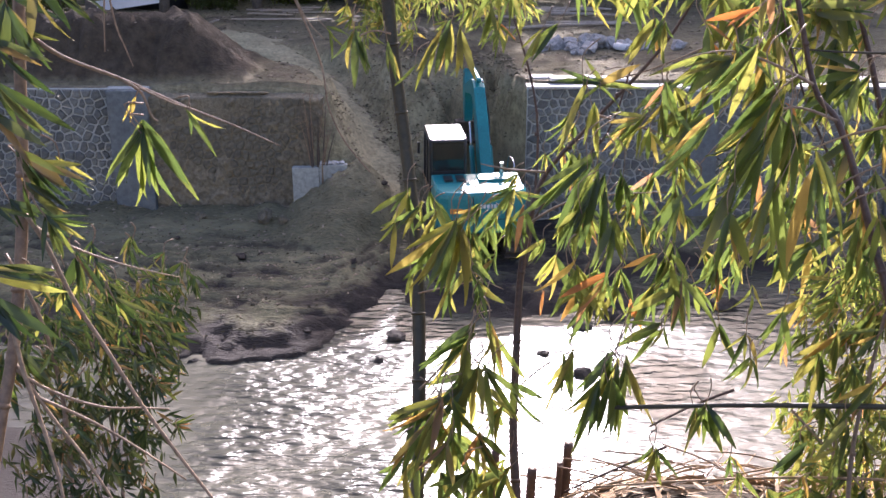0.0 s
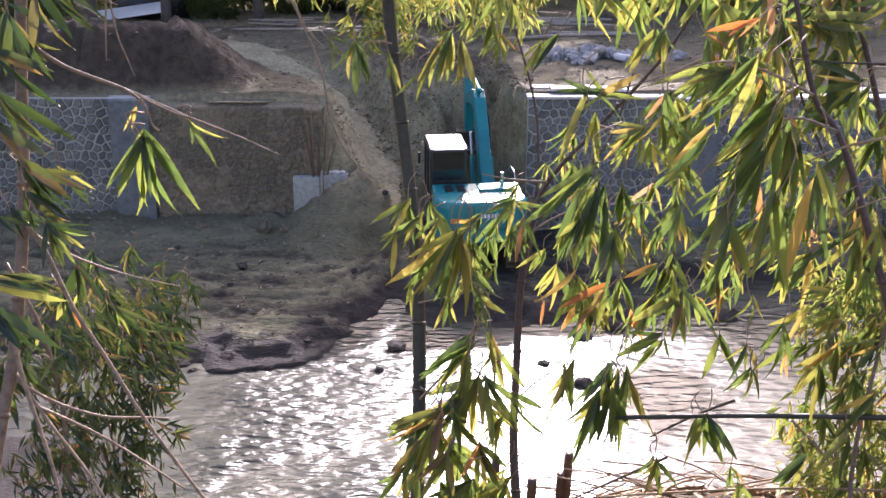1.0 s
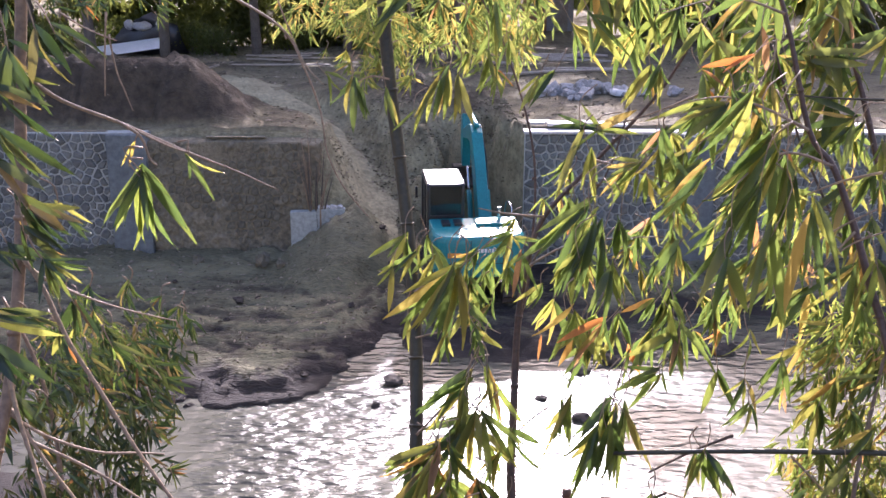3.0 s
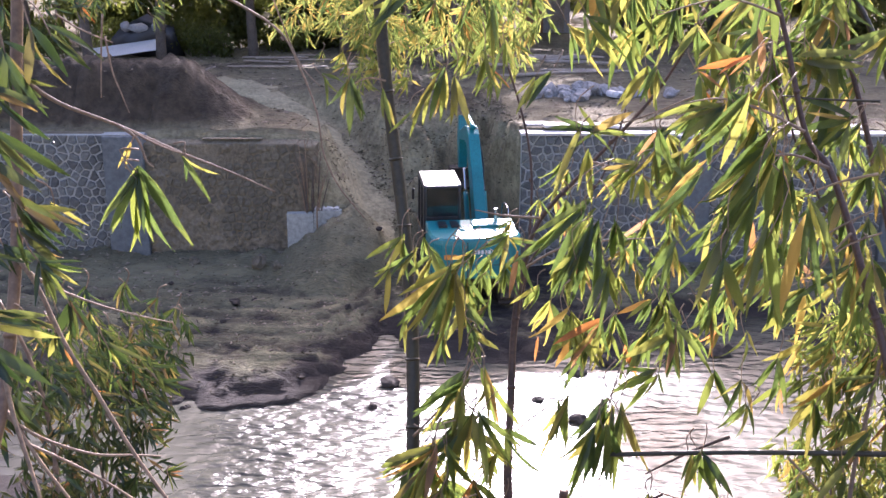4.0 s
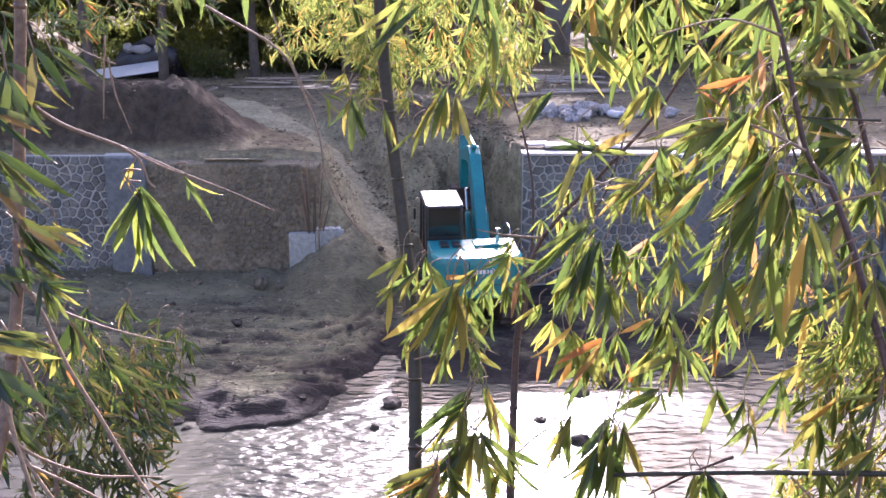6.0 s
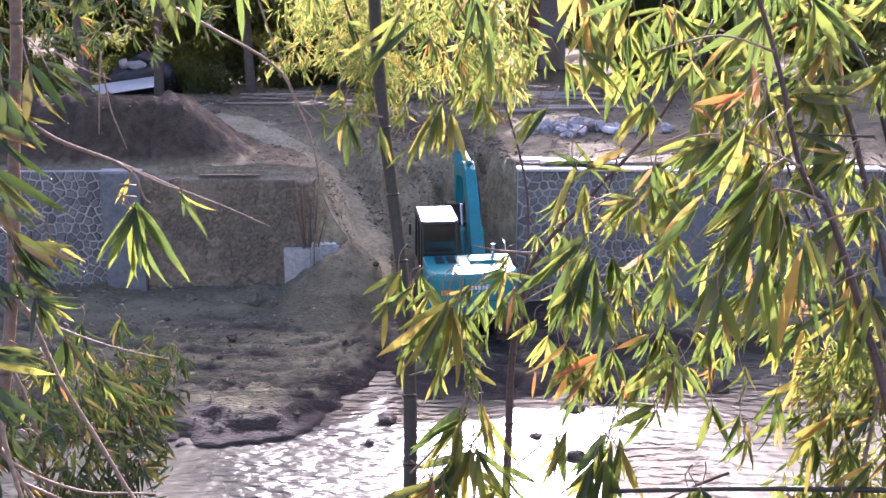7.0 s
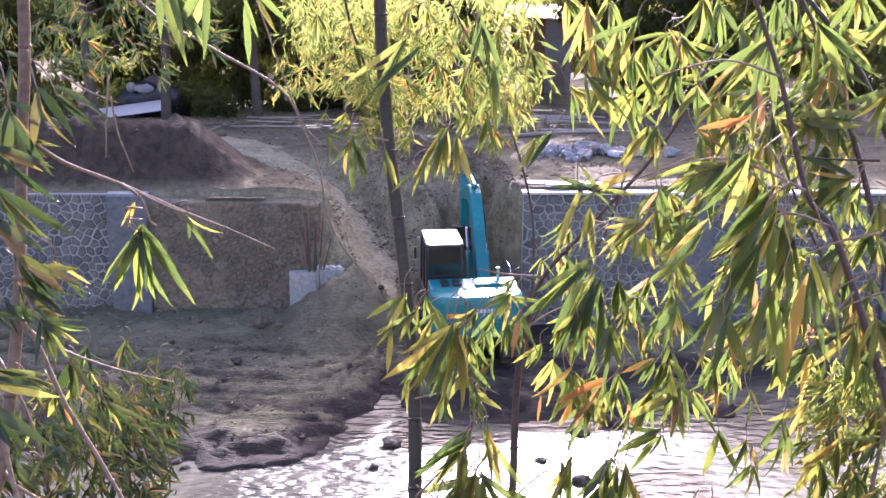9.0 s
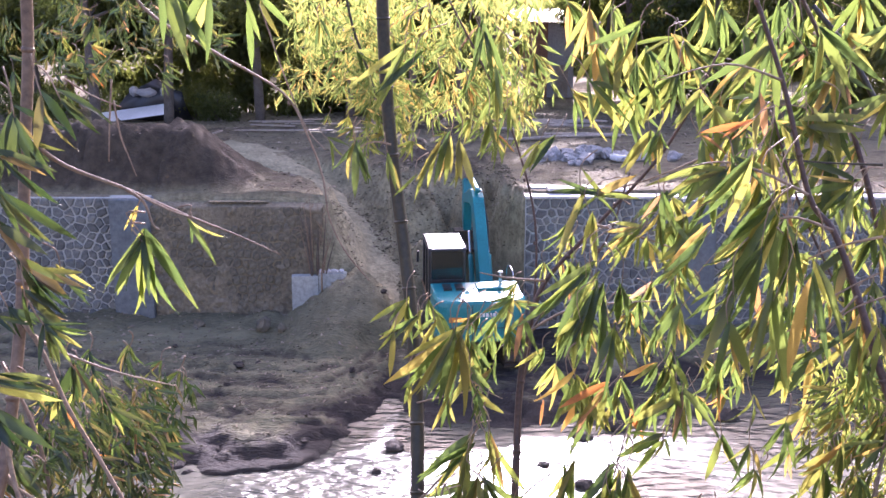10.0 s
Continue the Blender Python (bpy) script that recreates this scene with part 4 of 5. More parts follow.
# "fine" has the same leaf shapes, with shade put into the colour
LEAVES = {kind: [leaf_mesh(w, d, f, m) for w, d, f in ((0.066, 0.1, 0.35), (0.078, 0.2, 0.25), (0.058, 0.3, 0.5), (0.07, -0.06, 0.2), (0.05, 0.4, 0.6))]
          for kind, m in (("green", M_LEAF), ("fine", M_LEAF_SHADE), ("old", M_LEAF_OLD), ("dry", M_LEAF_DRY))}
leaf_rng = random.Random(21)


def one_leaf(parent, base, way, length, kind):
    y = way.normalized()
    z = Vector((leaf_rng.uniform(-0.9, 0.9), -1, 0.45 + leaf_rng.uniform(-0.6, 0.6)))
    x = y.cross(z)
    if x.length < 1e-3:
        x = Vector((1, 0, 0))
    x.normalize()
    z = x.cross(y)
    m = Matrix((x, y, z)).transposed().to_4x4()
    m.translation = base
    wide = leaf_rng.uniform(0.75, 1.15) * (0.72 if length > 0.27 else 0.8 if length < 0.13 else 1.0)
    shared("leaf", leaf_rng.choice(LEAVES[kind]), parent, m @ Matrix.Diagonal((length * wide, length, length, 1)))


def spray(parent, base, count, length, lean, spread, old=0.15, dry=0.0, stalk=0.7, mat=None, young="green"):
    """A fan of leaves at the end of a fine twig. lean: degrees from hanging straight down, along x."""
    base = Vector(base)
    a = radians(lean)
    back = Vector((-math.sin(a) * 0.7, leaf_rng.uniform(-0.2, 0.5), 0.25 + 0.7 * math.cos(a))).normalized() * length * stalk
    side = Vector((leaf_rng.uniform(-0.2, 0.2), 0, 0.12)) * length
    if stalk > 0:
        part("twig", tube([base + back, base + back * 0.5 + side, base], [0.0032, 0.0024, 0.0016], 5, rings=3), mat or M_TWIG, parent, smooth=True)
    for i in range(count):
        a = radians(lean + spread * (2 * (i + 0.5) / count - 1) + leaf_rng.uniform(-9, 9))
        way = Vector((math.sin(a), leaf_rng.uniform(-0.45, 0.45), -math.cos(a)))
        start = base + back * leaf_rng.uniform(0, 0.35)
        u = leaf_rng.random()
        kind = "dry" if u < dry else ("old" if u < dry + old else young)
        one_leaf(parent, start, way, length * leaf_rng.uniform(0.68, 1.12), kind)


def thicket(parent, lo, hi, sprays, length, count=6, lean=0, sway=30, spread=38, old=0.2, dry=0.02, stalk=0.6, young="green"):
    for _ in range(sprays):
        p = [leaf_rng.uniform(a, b) for a, b in zip(lo, hi)]
        spray(parent, p, max(3, count + leaf_rng.randint(-2, 2)), length * leaf_rng.uniform(0.7, 1.25), lean + leaf_rng.gauss(0, sway), spread, old, dry, stalk, young=young)


def small_leaves(parent, lo, hi, clusters, length, mat, seed, per=7, lean=0, sway=28, width=0.085):
    """Fine foliage too small to pick apart: clusters of hanging, folded leaves in one mesh."""
    rng = np.random.RandomState(seed)
    n = clusters * per
    heart = np.repeat(rng.uniform(lo, hi, (clusters, 3)), per, 0)
    tilt = np.radians(np.repeat(rng.normal(lean, sway, clusters), per) + rng.normal(0, 26, n))
    way = np.stack([np.sin(tilt), rng.uniform(-0.5, 0.5, n), -np.cos(tilt)], 1)
    way /= np.linalg.norm(way, axis=1)[:, None]
    side = np.cross(way, np.stack([rng.uniform(-0.9, 0.9, n), -np.ones(n), rng.uniform(-0.3, 0.9, n)], 1))
    side /= np.linalg.norm(side, axis=1)[:, None]
    up = np.cross(side, way)
    ln = (length * rng.uniform(0.55, 1.25, n))[:, None]
    p0 = heart + rng.normal(0, length * 0.28, (n, 3))
    mid = p0 + way * ln * 0.42
    verts = np.stack([p0, mid + side * ln * width + up * ln * 0.03, mid, mid - side * ln * width + up * ln * 0.03, p0 + way * ln - up * ln * 0.1], 1).reshape(-1, 3)
    k = np.arange(n)[:, None] * 5
    faces = np.concatenate([k + [0, 1, 2], k + [0, 2, 3], k + [1, 4, 2], k + [2, 4, 3]])
    me = bpy.data.meshes.new("small_leaves")
    me.from_pydata(verts.tolist(), [], faces.tolist())
    me.materials.append(mat)
    return tagged(shared("small_leaves", me, parent, Matrix()), kind="stuff")


def bamboo(name, label, points, radius, mat, taper=0.8):
    """A stem with swollen joints; later its twigs and leaves."""
    root = thing(name, Matrix(), label, "bamboo", "bamboos")
    pts = [Vector(p) for p in points]
    part("culm", tube(pts, [radius * (1 - (1 - taper) * i / (len(pts) - 1)) for i in range(len(pts))], 10), mat, root, smooth=True)
    total = sum((b - a).length for a, b in zip(pts, pts[1:]))
    walked, nxt = 0.0, 0.2
    for a, b in zip(pts, pts[1:]):
        n = (b - a).length
        while nxt < walked + n:
            p = a + (b - a) * ((nxt - walked) / n)
            w = (b - a).normalized() * 0.008
            q = radius * (1 - (1 - taper) * nxt / total)
            part("joint", tube([p - w, p, p + w], [q * 0.95, q * 1.2, q * 0.95], 10, rings=2), mat, root, smooth=True)
            nxt += 0.31
        walked += n
    return root


def branch(parent, points, r0, r1, mat=None):
    n = len(points) - 1
    part("branch", tube(points, [r0 + (r1 - r0) * i / n for i in range(n + 1)], 6), mat or M_TWIG, parent, smooth=True)


# pale stem with drooping side branches
stem_tan = bamboo("bamboo", "tan bamboo stem with drooping leafy side branches", [(-1.090, 2.793, 10.091), (-1.100, 2.788, 9.872), (-1.118, 2.761, 9.645), (-1.126, 2.718, 9.412), (-1.130, 2.655, 9.179), (-1.145, 2.532, 8.869), (-1.166, 2.432, 8.686), (-1.181, 2.261, 8.420), (-1.166, 2.023, 8.116)], 0.0156, M_CULM_TAN, 1.05)
branch(stem_tan, [(-1.112, 2.765, 9.656), (-1.022, 2.789, 9.581), (-0.880, 2.826, 9.514), (-0.716, 2.857, 9.430), (-0.582, 2.875, 9.370), (-0.463, 2.883, 9.312)], 0.0074, 0.0021)
branch(stem_tan, [(-0.866, 2.779, 9.522), (-0.818, 2.787, 9.483), (-0.795, 2.781, 9.422), (-0.778, 2.783, 9.406)], 0.0056, 0.0024)
branch(stem_tan, [(-0.825, 2.788, 9.498), (-0.748, 2.801, 9.456), (-0.697, 2.810, 9.436)], 0.0040, 0.0020)
branch(stem_tan, [(-1.127, 2.654, 9.171), (-1.064, 2.661, 9.113), (-0.969, 2.678, 9.058), (-0.869, 2.697, 9.015), (-0.740, 2.720, 8.974)], 0.0057, 0.0016)
branch(stem_tan, [(-1.086, 2.569, 9.205), (-1.042, 2.563, 9.130), (-0.975, 2.534, 8.982), (-0.892, 2.507, 8.847), (-0.804, 2.469, 8.708), (-0.700, 2.425, 8.571), (-0.593, 2.376, 8.446)], 0.0071, 0.0040)
branch(stem_tan, [(-1.118, 2.466, 8.962), (-1.087, 2.424, 8.837), (-1.042, 2.381, 8.714), (-0.996, 2.332, 8.593), (-0.961, 2.274, 8.479)], 0.0071, 0.0040)
branch(stem_tan, [(-1.150, 2.499, 8.802), (-1.056, 2.504, 8.729), (-0.931, 2.523, 8.671), (-0.832, 2.549, 8.654), (-0.759, 2.565, 8.642)], 0.0049, 0.0025)
branch(stem_tan, [(-1.144, 2.507, 8.814), (-1.052, 2.475, 8.671), (-0.965, 2.447, 8.558), (-0.874, 2.402, 8.429)], 0.0057, 0.0033)
branch(stem_tan, [(-1.095, 2.485, 8.725), (-0.957, 2.498, 8.642), (-0.841, 2.496, 8.564), (-0.706, 2.481, 8.468)], 0.0049, 0.0025)
branch(stem_tan, [(-1.024, 3.235, 9.786), (-1.035, 3.220, 9.654), (-1.040, 3.203, 9.533)], 0.0037, 0.0019)
branch(stem_tan, [(-1.021, 3.231, 9.720), (-1.005, 3.225, 9.611), (-0.982, 3.223, 9.542), (-0.962, 3.220, 9.485)], 0.0037, 0.0019)
branch(stem_tan, [(-1.153, 3.191, 9.789), (-1.082, 3.213, 9.738), (-0.999, 3.236, 9.699)], 0.0037, 0.0019)
for base, count, length, lean, spread in (
        ((-0.819, 2.733, 9.482), 2, 0.087, -25, 20),
        ((-0.805, 2.721, 9.402), 9, 0.254, -6, 36),
        ((-0.808, 2.717, 9.387), 4, 0.198, -10, 30),
        ((-0.693, 2.760, 9.441), 2, 0.166, 48, 10),
        ((-0.686, 2.760, 9.434), 2, 0.095, 8, 12),):
    spray(stem_tan, base, count, length, lean, spread, 0.15, 0.0, 0.25)
for base, count, length, lean, spread in (
        ((-0.961, 2.620, 9.773), 3, 0.168, 52, 16),
        ((-1.001, 2.605, 9.774), 3, 0.168, 15, 16),
        ((-1.062, 2.576, 9.723), 4, 0.199, 15, 45),
        ((-1.092, 2.552, 9.631), 4, 0.184, 60, 22),
        ((-1.103, 2.534, 9.550), 4, 0.230, 32, 22),
        ((-1.096, 2.520, 9.462), 3, 0.168, 50, 20),):
    spray(stem_tan, base, count, length, lean, spread, 0.03, 0.0, 0.7, young="fine")
for base, count, length, lean, spread in (
        ((-1.052, 2.514, 9.356), 4, 0.191, 36, 22),
        ((-1.047, 2.499, 9.294), 4, 0.168, 32, 30),
        ((-1.114, 2.458, 9.254), 3, 0.138, 60, 14),
        ((-0.993, 2.495, 9.206), 8, 0.130, 38, 55),
        ((-1.117, 2.409, 9.111), 2, 0.153, 86, 6),
        ((-1.120, 2.381, 9.043), 4, 0.207, 42, 20),):
    spray(stem_tan, base, count, length, lean, spread, 0.03, 0.0, 0.7, young="fine")
for base, count, length, lean, spread in (
        ((-1.117, 2.409, 9.111), 2, 0.153, 86, 6),
        ((-1.117, 2.402, 9.093), 2, 0.191, 66, 6),
        ((-0.993, 2.495, 9.206), 5, 0.130, 38, 45),):
    spray(stem_tan, base, count, length, lean, spread, 0, 0.0, 0.7)
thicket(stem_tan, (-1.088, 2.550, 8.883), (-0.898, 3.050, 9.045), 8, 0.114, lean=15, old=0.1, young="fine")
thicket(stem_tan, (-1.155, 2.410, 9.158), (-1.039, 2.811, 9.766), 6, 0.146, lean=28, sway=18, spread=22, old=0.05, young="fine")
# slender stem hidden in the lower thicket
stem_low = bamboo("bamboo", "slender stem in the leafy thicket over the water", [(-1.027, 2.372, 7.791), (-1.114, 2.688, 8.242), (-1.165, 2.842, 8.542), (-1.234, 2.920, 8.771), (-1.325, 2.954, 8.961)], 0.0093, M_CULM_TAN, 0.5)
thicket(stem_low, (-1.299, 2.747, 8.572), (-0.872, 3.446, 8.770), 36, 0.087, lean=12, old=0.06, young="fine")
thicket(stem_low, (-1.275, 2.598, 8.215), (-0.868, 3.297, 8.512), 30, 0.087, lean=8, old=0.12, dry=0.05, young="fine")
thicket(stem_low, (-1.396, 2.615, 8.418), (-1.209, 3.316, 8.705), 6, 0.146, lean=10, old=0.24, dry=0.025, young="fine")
small_leaves(stem_low, (-1.31, 2.75, 8.56), (-0.88, 3.4, 8.8), 110, 0.075, M_FOLIAGE_SHADE, 6, lean=12)
small_leaves(stem_low, (-1.3, 2.6, 8.2), (-0.92, 3.3, 8.55), 90, 0.075, M_FOLIAGE_SHADE, 7, lean=8)
# long thin branch that droops from above
stem_hanging = bamboo("bamboo", "thin bamboo tip drooping from above with a few leaves", [(-1.095, 3.422, 10.225), (-0.974, 3.466, 9.999), (-0.762, 3.515, 9.857), (-0.544, 3.548, 9.720), (-0.465, 3.545, 9.581), (-0.412, 3.531, 9.431), (-0.392, 3.509, 9.300), (-0.339, 3.490, 9.185), (-0.253, 3.471, 9.080)], 0.0059, M_TWIG, 0.35)
branch(stem_hanging, [(-0.611, 3.548, 10.013), (-0.533, 3.553, 9.765), (-0.465, 3.547, 9.600), (-0.401, 3.546, 9.525)], 0.0034, 0.0015)
for base, count, length, lean, spread in (
        ((-0.836, 3.192, 10.035), 3, 0.235, 8, 22),
        ((-0.799, 3.202, 10.012), 3, 0.226, 28, 16),
        ((-0.711, 3.222, 10.035), 3, 0.226, -20, 24),
        ((-0.594, 3.246, 9.996), 2, 0.207, 8, 12),
        ((-0.552, 3.253, 10.012), 2, 0.180, 35, 14),):
    spray(stem_hanging, base, count, length, lean, spread, 0.15, 0.0, 0.7)
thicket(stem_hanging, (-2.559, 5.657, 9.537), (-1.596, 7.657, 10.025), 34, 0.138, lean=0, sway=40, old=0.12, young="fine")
small_leaves(stem_hanging, (-2.6, 5.6, 9.66), (-1.5, 7.6, 10.1), 60, 0.1, M_FOLIAGE_SHADE, 8, sway=40)
# dark upright stem
stem_dark = bamboo("bamboo", "dark green upright bamboo stem with hanging leaf fans", [(-0.274, 4.790, 10.156), (-0.262, 4.785, 9.732), (-0.236, 4.755, 9.388), (-0.202, 4.713, 9.112), (-0.157, 4.634, 8.758), (-0.121, 4.509, 8.358), (-0.110, 4.382, 8.043), (-0.111, 4.197, 7.674), (-0.117, 4.043, 7.415), (-0.118, 3.863, 7.154)], 0.0289, M_CULM_GREEN, 1.1)
branch(stem_dark, [(-0.116, 4.346, 8.498), (-0.035, 4.368, 8.557), (0.040, 4.373, 8.574), (0.090, 4.377, 8.588)], 0.0063, 0.0025)
branch(stem_dark, [(-0.111, 4.277, 8.309), (0.015, 4.289, 8.337), (0.166, 4.295, 8.361), (0.266, 4.278, 8.330)], 0.0050, 0.0019)
branch(stem_dark, [(-0.105, 4.103, 7.923), (0.015, 4.158, 8.034), (0.115, 4.214, 8.159), (0.166, 4.237, 8.217)], 0.0063, 0.0025)
branch(stem_dark, [(-0.231, 4.656, 9.401), (-0.311, 4.653, 9.414), (-0.386, 4.643, 9.383)], 0.0051, 0.0026)
for base, count, length, lean, spread in (
        ((-0.383, 4.543, 9.386), 5, 0.221, -4, 34),
        ((-0.237, 4.547, 9.347), 3, 0.176, 12, 22),
        ((-0.121, 4.539, 9.264), 1, 0.189, -38, 5),
        ((-0.354, 4.542, 9.367), 2, 0.151, 20, 14),):
    spray(stem_dark, base, count, length, lean, spread, 0.15, 0.0, 0.7)
for base, count, length, lean, spread in (
        ((-0.156, 4.412, 8.709), 6, 0.239, -18, 38),
        ((-0.048, 4.412, 8.701), 5, 0.214, 22, 30),
        ((-0.106, 4.399, 8.660), 3, 0.176, -40, 18),
        ((-0.098, 4.321, 8.426), 2, 0.138, 25, 30),):
    spray(stem_dark, base, count, length, lean, spread, 0.15, 0.0, 0.7)
for base, count, length, lean, spread in (
        ((0.067, 4.180, 8.626), 5, 0.361, -42, 22),
        ((0.067, 4.170, 8.597), 5, 0.361, -10, 18),
        ((0.111, 4.176, 8.620), 2, 0.265, 2, 8),
        ((0.123, 4.133, 8.495), 5, 0.180, 15, 40),
        ((-0.135, 4.116, 8.450), 2, 0.180, -5, 12),
        ((0.158, 4.085, 8.372), 4, 0.168, 20, 45),
        ((0.026, 4.092, 8.382), 3, 0.168, -5, 22),):
    spray(stem_dark, base, count, length, lean, spread, 0.24, 0.0, 0.7)
for base, count, length, lean, spread in (
        ((0.098, 4.028, 8.232), 3, 0.301, -38, 12),
        ((0.122, 4.026, 8.228), 3, 0.361, -25, 12),
        ((0.211, 4.023, 8.229), 3, 0.337, 18, 12),
        ((0.074, 3.925, 8.013), 5, 0.313, -45, 22),
        ((0.110, 3.935, 8.034), 7, 0.337, 0, 45),
        ((-0.033, 3.888, 7.939), 6, 0.313, -35, 30),
        ((-0.045, 3.865, 7.898), 6, 0.289, 20, 35),
        ((-0.128, 3.869, 7.909), 4, 0.313, -38, 18),
        ((0.038, 3.826, 7.827), 7, 0.289, 5, 50),
        ((0.181, 3.912, 7.993), 4, 0.265, 35, 22),):
    spray(stem_dark, base, count, length, lean, spread, 0.36, 0.025, 0.7)
for base, count, length, lean, spread in (
        ((-0.104, 3.876, 7.919), 1, 0.168, -62, 4),):
    spray(stem_dark, base, count, length, lean, spread, 0, 1.0, 0.7)
thicket(stem_dark, (-0.248, 3.532, 7.541), (0.280, 4.132, 7.782), 10, 0.271, lean=0, old=0.36, dry=0.03)
for base, count, length, lean, spread in (
        ((0.070, 4.050, 8.700), 4, 0.409, -48, 14),
        ((0.040, 4.000, 8.690), 5, 0.367, -22, 14),
        ((0.070, 4.000, 8.680), 5, 0.367, 2, 12),
        ((-0.030, 4.100, 8.730), 4, 0.201, -30, 25),
        ((-0.100, 4.100, 8.760), 5, 0.213, -35, 30),
        ((0.150, 4.000, 8.460), 4, 0.184, 20, 35),
        ((-0.200, 4.100, 8.690), 4, 0.176, -20, 30),
        ):
    spray(stem_dark, base, count, length, lean, spread, 0.2, 0.0, 0.5)
for base, count, length, lean, spread in (
        ((0.120, 3.950, 8.240), 3, 0.290, -55, 12),
        ((0.100, 3.900, 8.230), 4, 0.299, -15, 14),
        ((0.190, 3.900, 8.280), 3, 0.310, 12, 10),
        ((0.160, 3.900, 8.100), 5, 0.322, -50, 20),
        ((0.140, 3.850, 8.120), 5, 0.306, -8, 20),
        ((0.180, 3.850, 8.130), 5, 0.283, 32, 20),
        ((-0.020, 3.800, 8.010), 5, 0.326, -48, 18),
        ((-0.010, 3.750, 8.010), 6, 0.321, -15, 20),
        ((0.040, 3.750, 8.030), 5, 0.299, 20, 20),
        ((-0.090, 3.700, 7.940), 4, 0.249, -40, 18),
        ((0.010, 3.700, 7.870), 6, 0.249, -20, 35),
        ((0.150, 3.700, 7.900), 6, 0.249, 10, 35),
        ((0.290, 3.900, 8.030), 4, 0.227, 30, 25),
        ((0.250, 3.900, 7.950), 4, 0.215, -25, 22),
        ):
    spray(stem_dark, base, count, length, lean, spread, 0.4, 0.03, 0.5)
# overhanging tops
stem_top = bamboo("bamboo", "arching bamboo top with small yellow-green leaves", [(0.349, 4.016, 7.042), (0.339, 4.363, 7.582), (0.358, 4.508, 7.868), (0.381, 4.656, 8.218), (0.430, 4.747, 8.489), (0.448, 4.878, 8.999), (0.322, 4.961, 9.466), (0.173, 4.992, 9.771), (-0.010, 4.999, 10.115)], 0.0082, M_CULM_RED, 0.5)
thicket(stem_top, (-0.636, 4.951, 9.347), (0.506, 6.151, 10.021), 46, 0.135, lean=0, sway=30, old=0.4, count=7)
for base, count, length, lean, spread in (
        ((0.027, 4.564, 9.425), 6, 0.239, -12, 26),
        ((0.076, 4.562, 9.413), 4, 0.239, 8, 14),
        ((-0.022, 4.559, 9.389), 3, 0.277, -25, 12),
        ((0.206, 4.569, 9.509), 4, 0.226, 5, 25),
        ((0.491, 4.540, 9.445), 3, 0.189, -42, 14),
        ((0.419, 4.543, 9.410), 3, 0.189, -30, 16),
        ((0.295, 4.569, 9.556), 5, 0.176, 0, 35),):
    spray(stem_top, base, count, length, lean, spread, 0.16, 0.0, 0.7)
for base, count, length, lean, spread in (
        ((-0.166, 4.593, 9.813), 4, 0.352, -35, 20),
        ((-0.130, 4.592, 9.766), 3, 0.327, -55, 14),
        ((0.182, 4.595, 9.881), 6, 0.327, 10, 25),
        ((0.233, 4.584, 9.697), 5, 0.327, 0, 18),):
    spray(stem_top, base, count, length, lean, spread, 0.08, 0.0, 0.7)
# second arching top
stem_yellow = bamboo("bamboo", "slender bamboo with a fine yellow-green crown", [(-0.132, 4.427, 6.739), (-0.127, 4.809, 7.335), (-0.126, 5.021, 7.758), (-0.138, 5.166, 8.119), (-0.180, 5.310, 8.577), (-0.249, 5.415, 9.069), (-0.360, 5.472, 9.582), (-0.467, 5.479, 9.913), (-0.514, 5.473, 10.179)], 0.0105, M_CULM_GREEN, 0.6)
thicket(stem_yellow, (-0.773, 5.357, 9.364), (-0.074, 6.557, 10.022), 46, 0.118, lean=0, sway=32, old=0.3)
for lo, hi, clusters, length, seed in (((-0.84, 5.4, 9.56), (-0.34, 6.5, 10.1), 190, 0.075, 1), ((-0.5, 5.3, 9.42), (0.05, 6.4, 10.1), 170, 0.08, 2), ((-0.42, 5.2, 9.3), (-0.12, 5.8, 9.62), 30, 0.085, 3)):
    small_leaves(stem_yellow, lo, hi, clusters, length, M_FOLIAGE_YELLOW, seed, sway=40)
for lo, hi, clusters, length, seed in (((0.0, 5.0, 9.5), (0.5, 6.0, 10.1), 90, 0.105, 4), ((0.1, 5.0, 9.36), (0.46, 5.6, 9.66), 20, 0.1, 5)):
    small_leaves(stem_top, lo, hi, clusters, length, M_FOLIAGE_YELLOW, seed)
# brown stem leaning to the sunny side
stem_brown = bamboo("bamboo", "reddish brown bamboo stem with long leaf fans", [(1.202, 4.541, 9.837), (0.998, 4.555, 9.414), (0.696, 4.551, 9.054), (0.469, 4.520, 8.802), (0.389, 4.463, 8.579), (0.348, 4.377, 8.324), (0.329, 4.238, 7.996), (0.313, 4.102, 7.727), (0.324, 3.944, 7.464), (0.323, 3.775, 7.219)], 0.0051, M_CULM_RED, 4.6)
branch(stem_brown, [(0.459, 4.424, 8.827), (0.290, 4.441, 8.836), (0.165, 4.453, 8.858)], 0.0075, 0.0025)
branch(stem_brown, [(0.381, 4.368, 8.609), (0.539, 4.379, 8.698), (0.734, 4.363, 8.741), (0.972, 4.323, 8.765)], 0.0075, 0.0025)
branch(stem_brown, [(0.681, 4.454, 9.074), (0.897, 4.404, 9.022), (1.085, 4.348, 8.960)], 0.0075, 0.0025)
branch(stem_brown, [(0.318, 4.094, 7.927), (0.438, 4.129, 8.020), (0.561, 4.146, 8.088)], 0.0050, 0.0025)
thicket(stem_brown, (0.117, 4.187, 8.409), (0.455, 4.687, 8.948), 15, 0.168, lean=-12, sway=30, old=0.096)
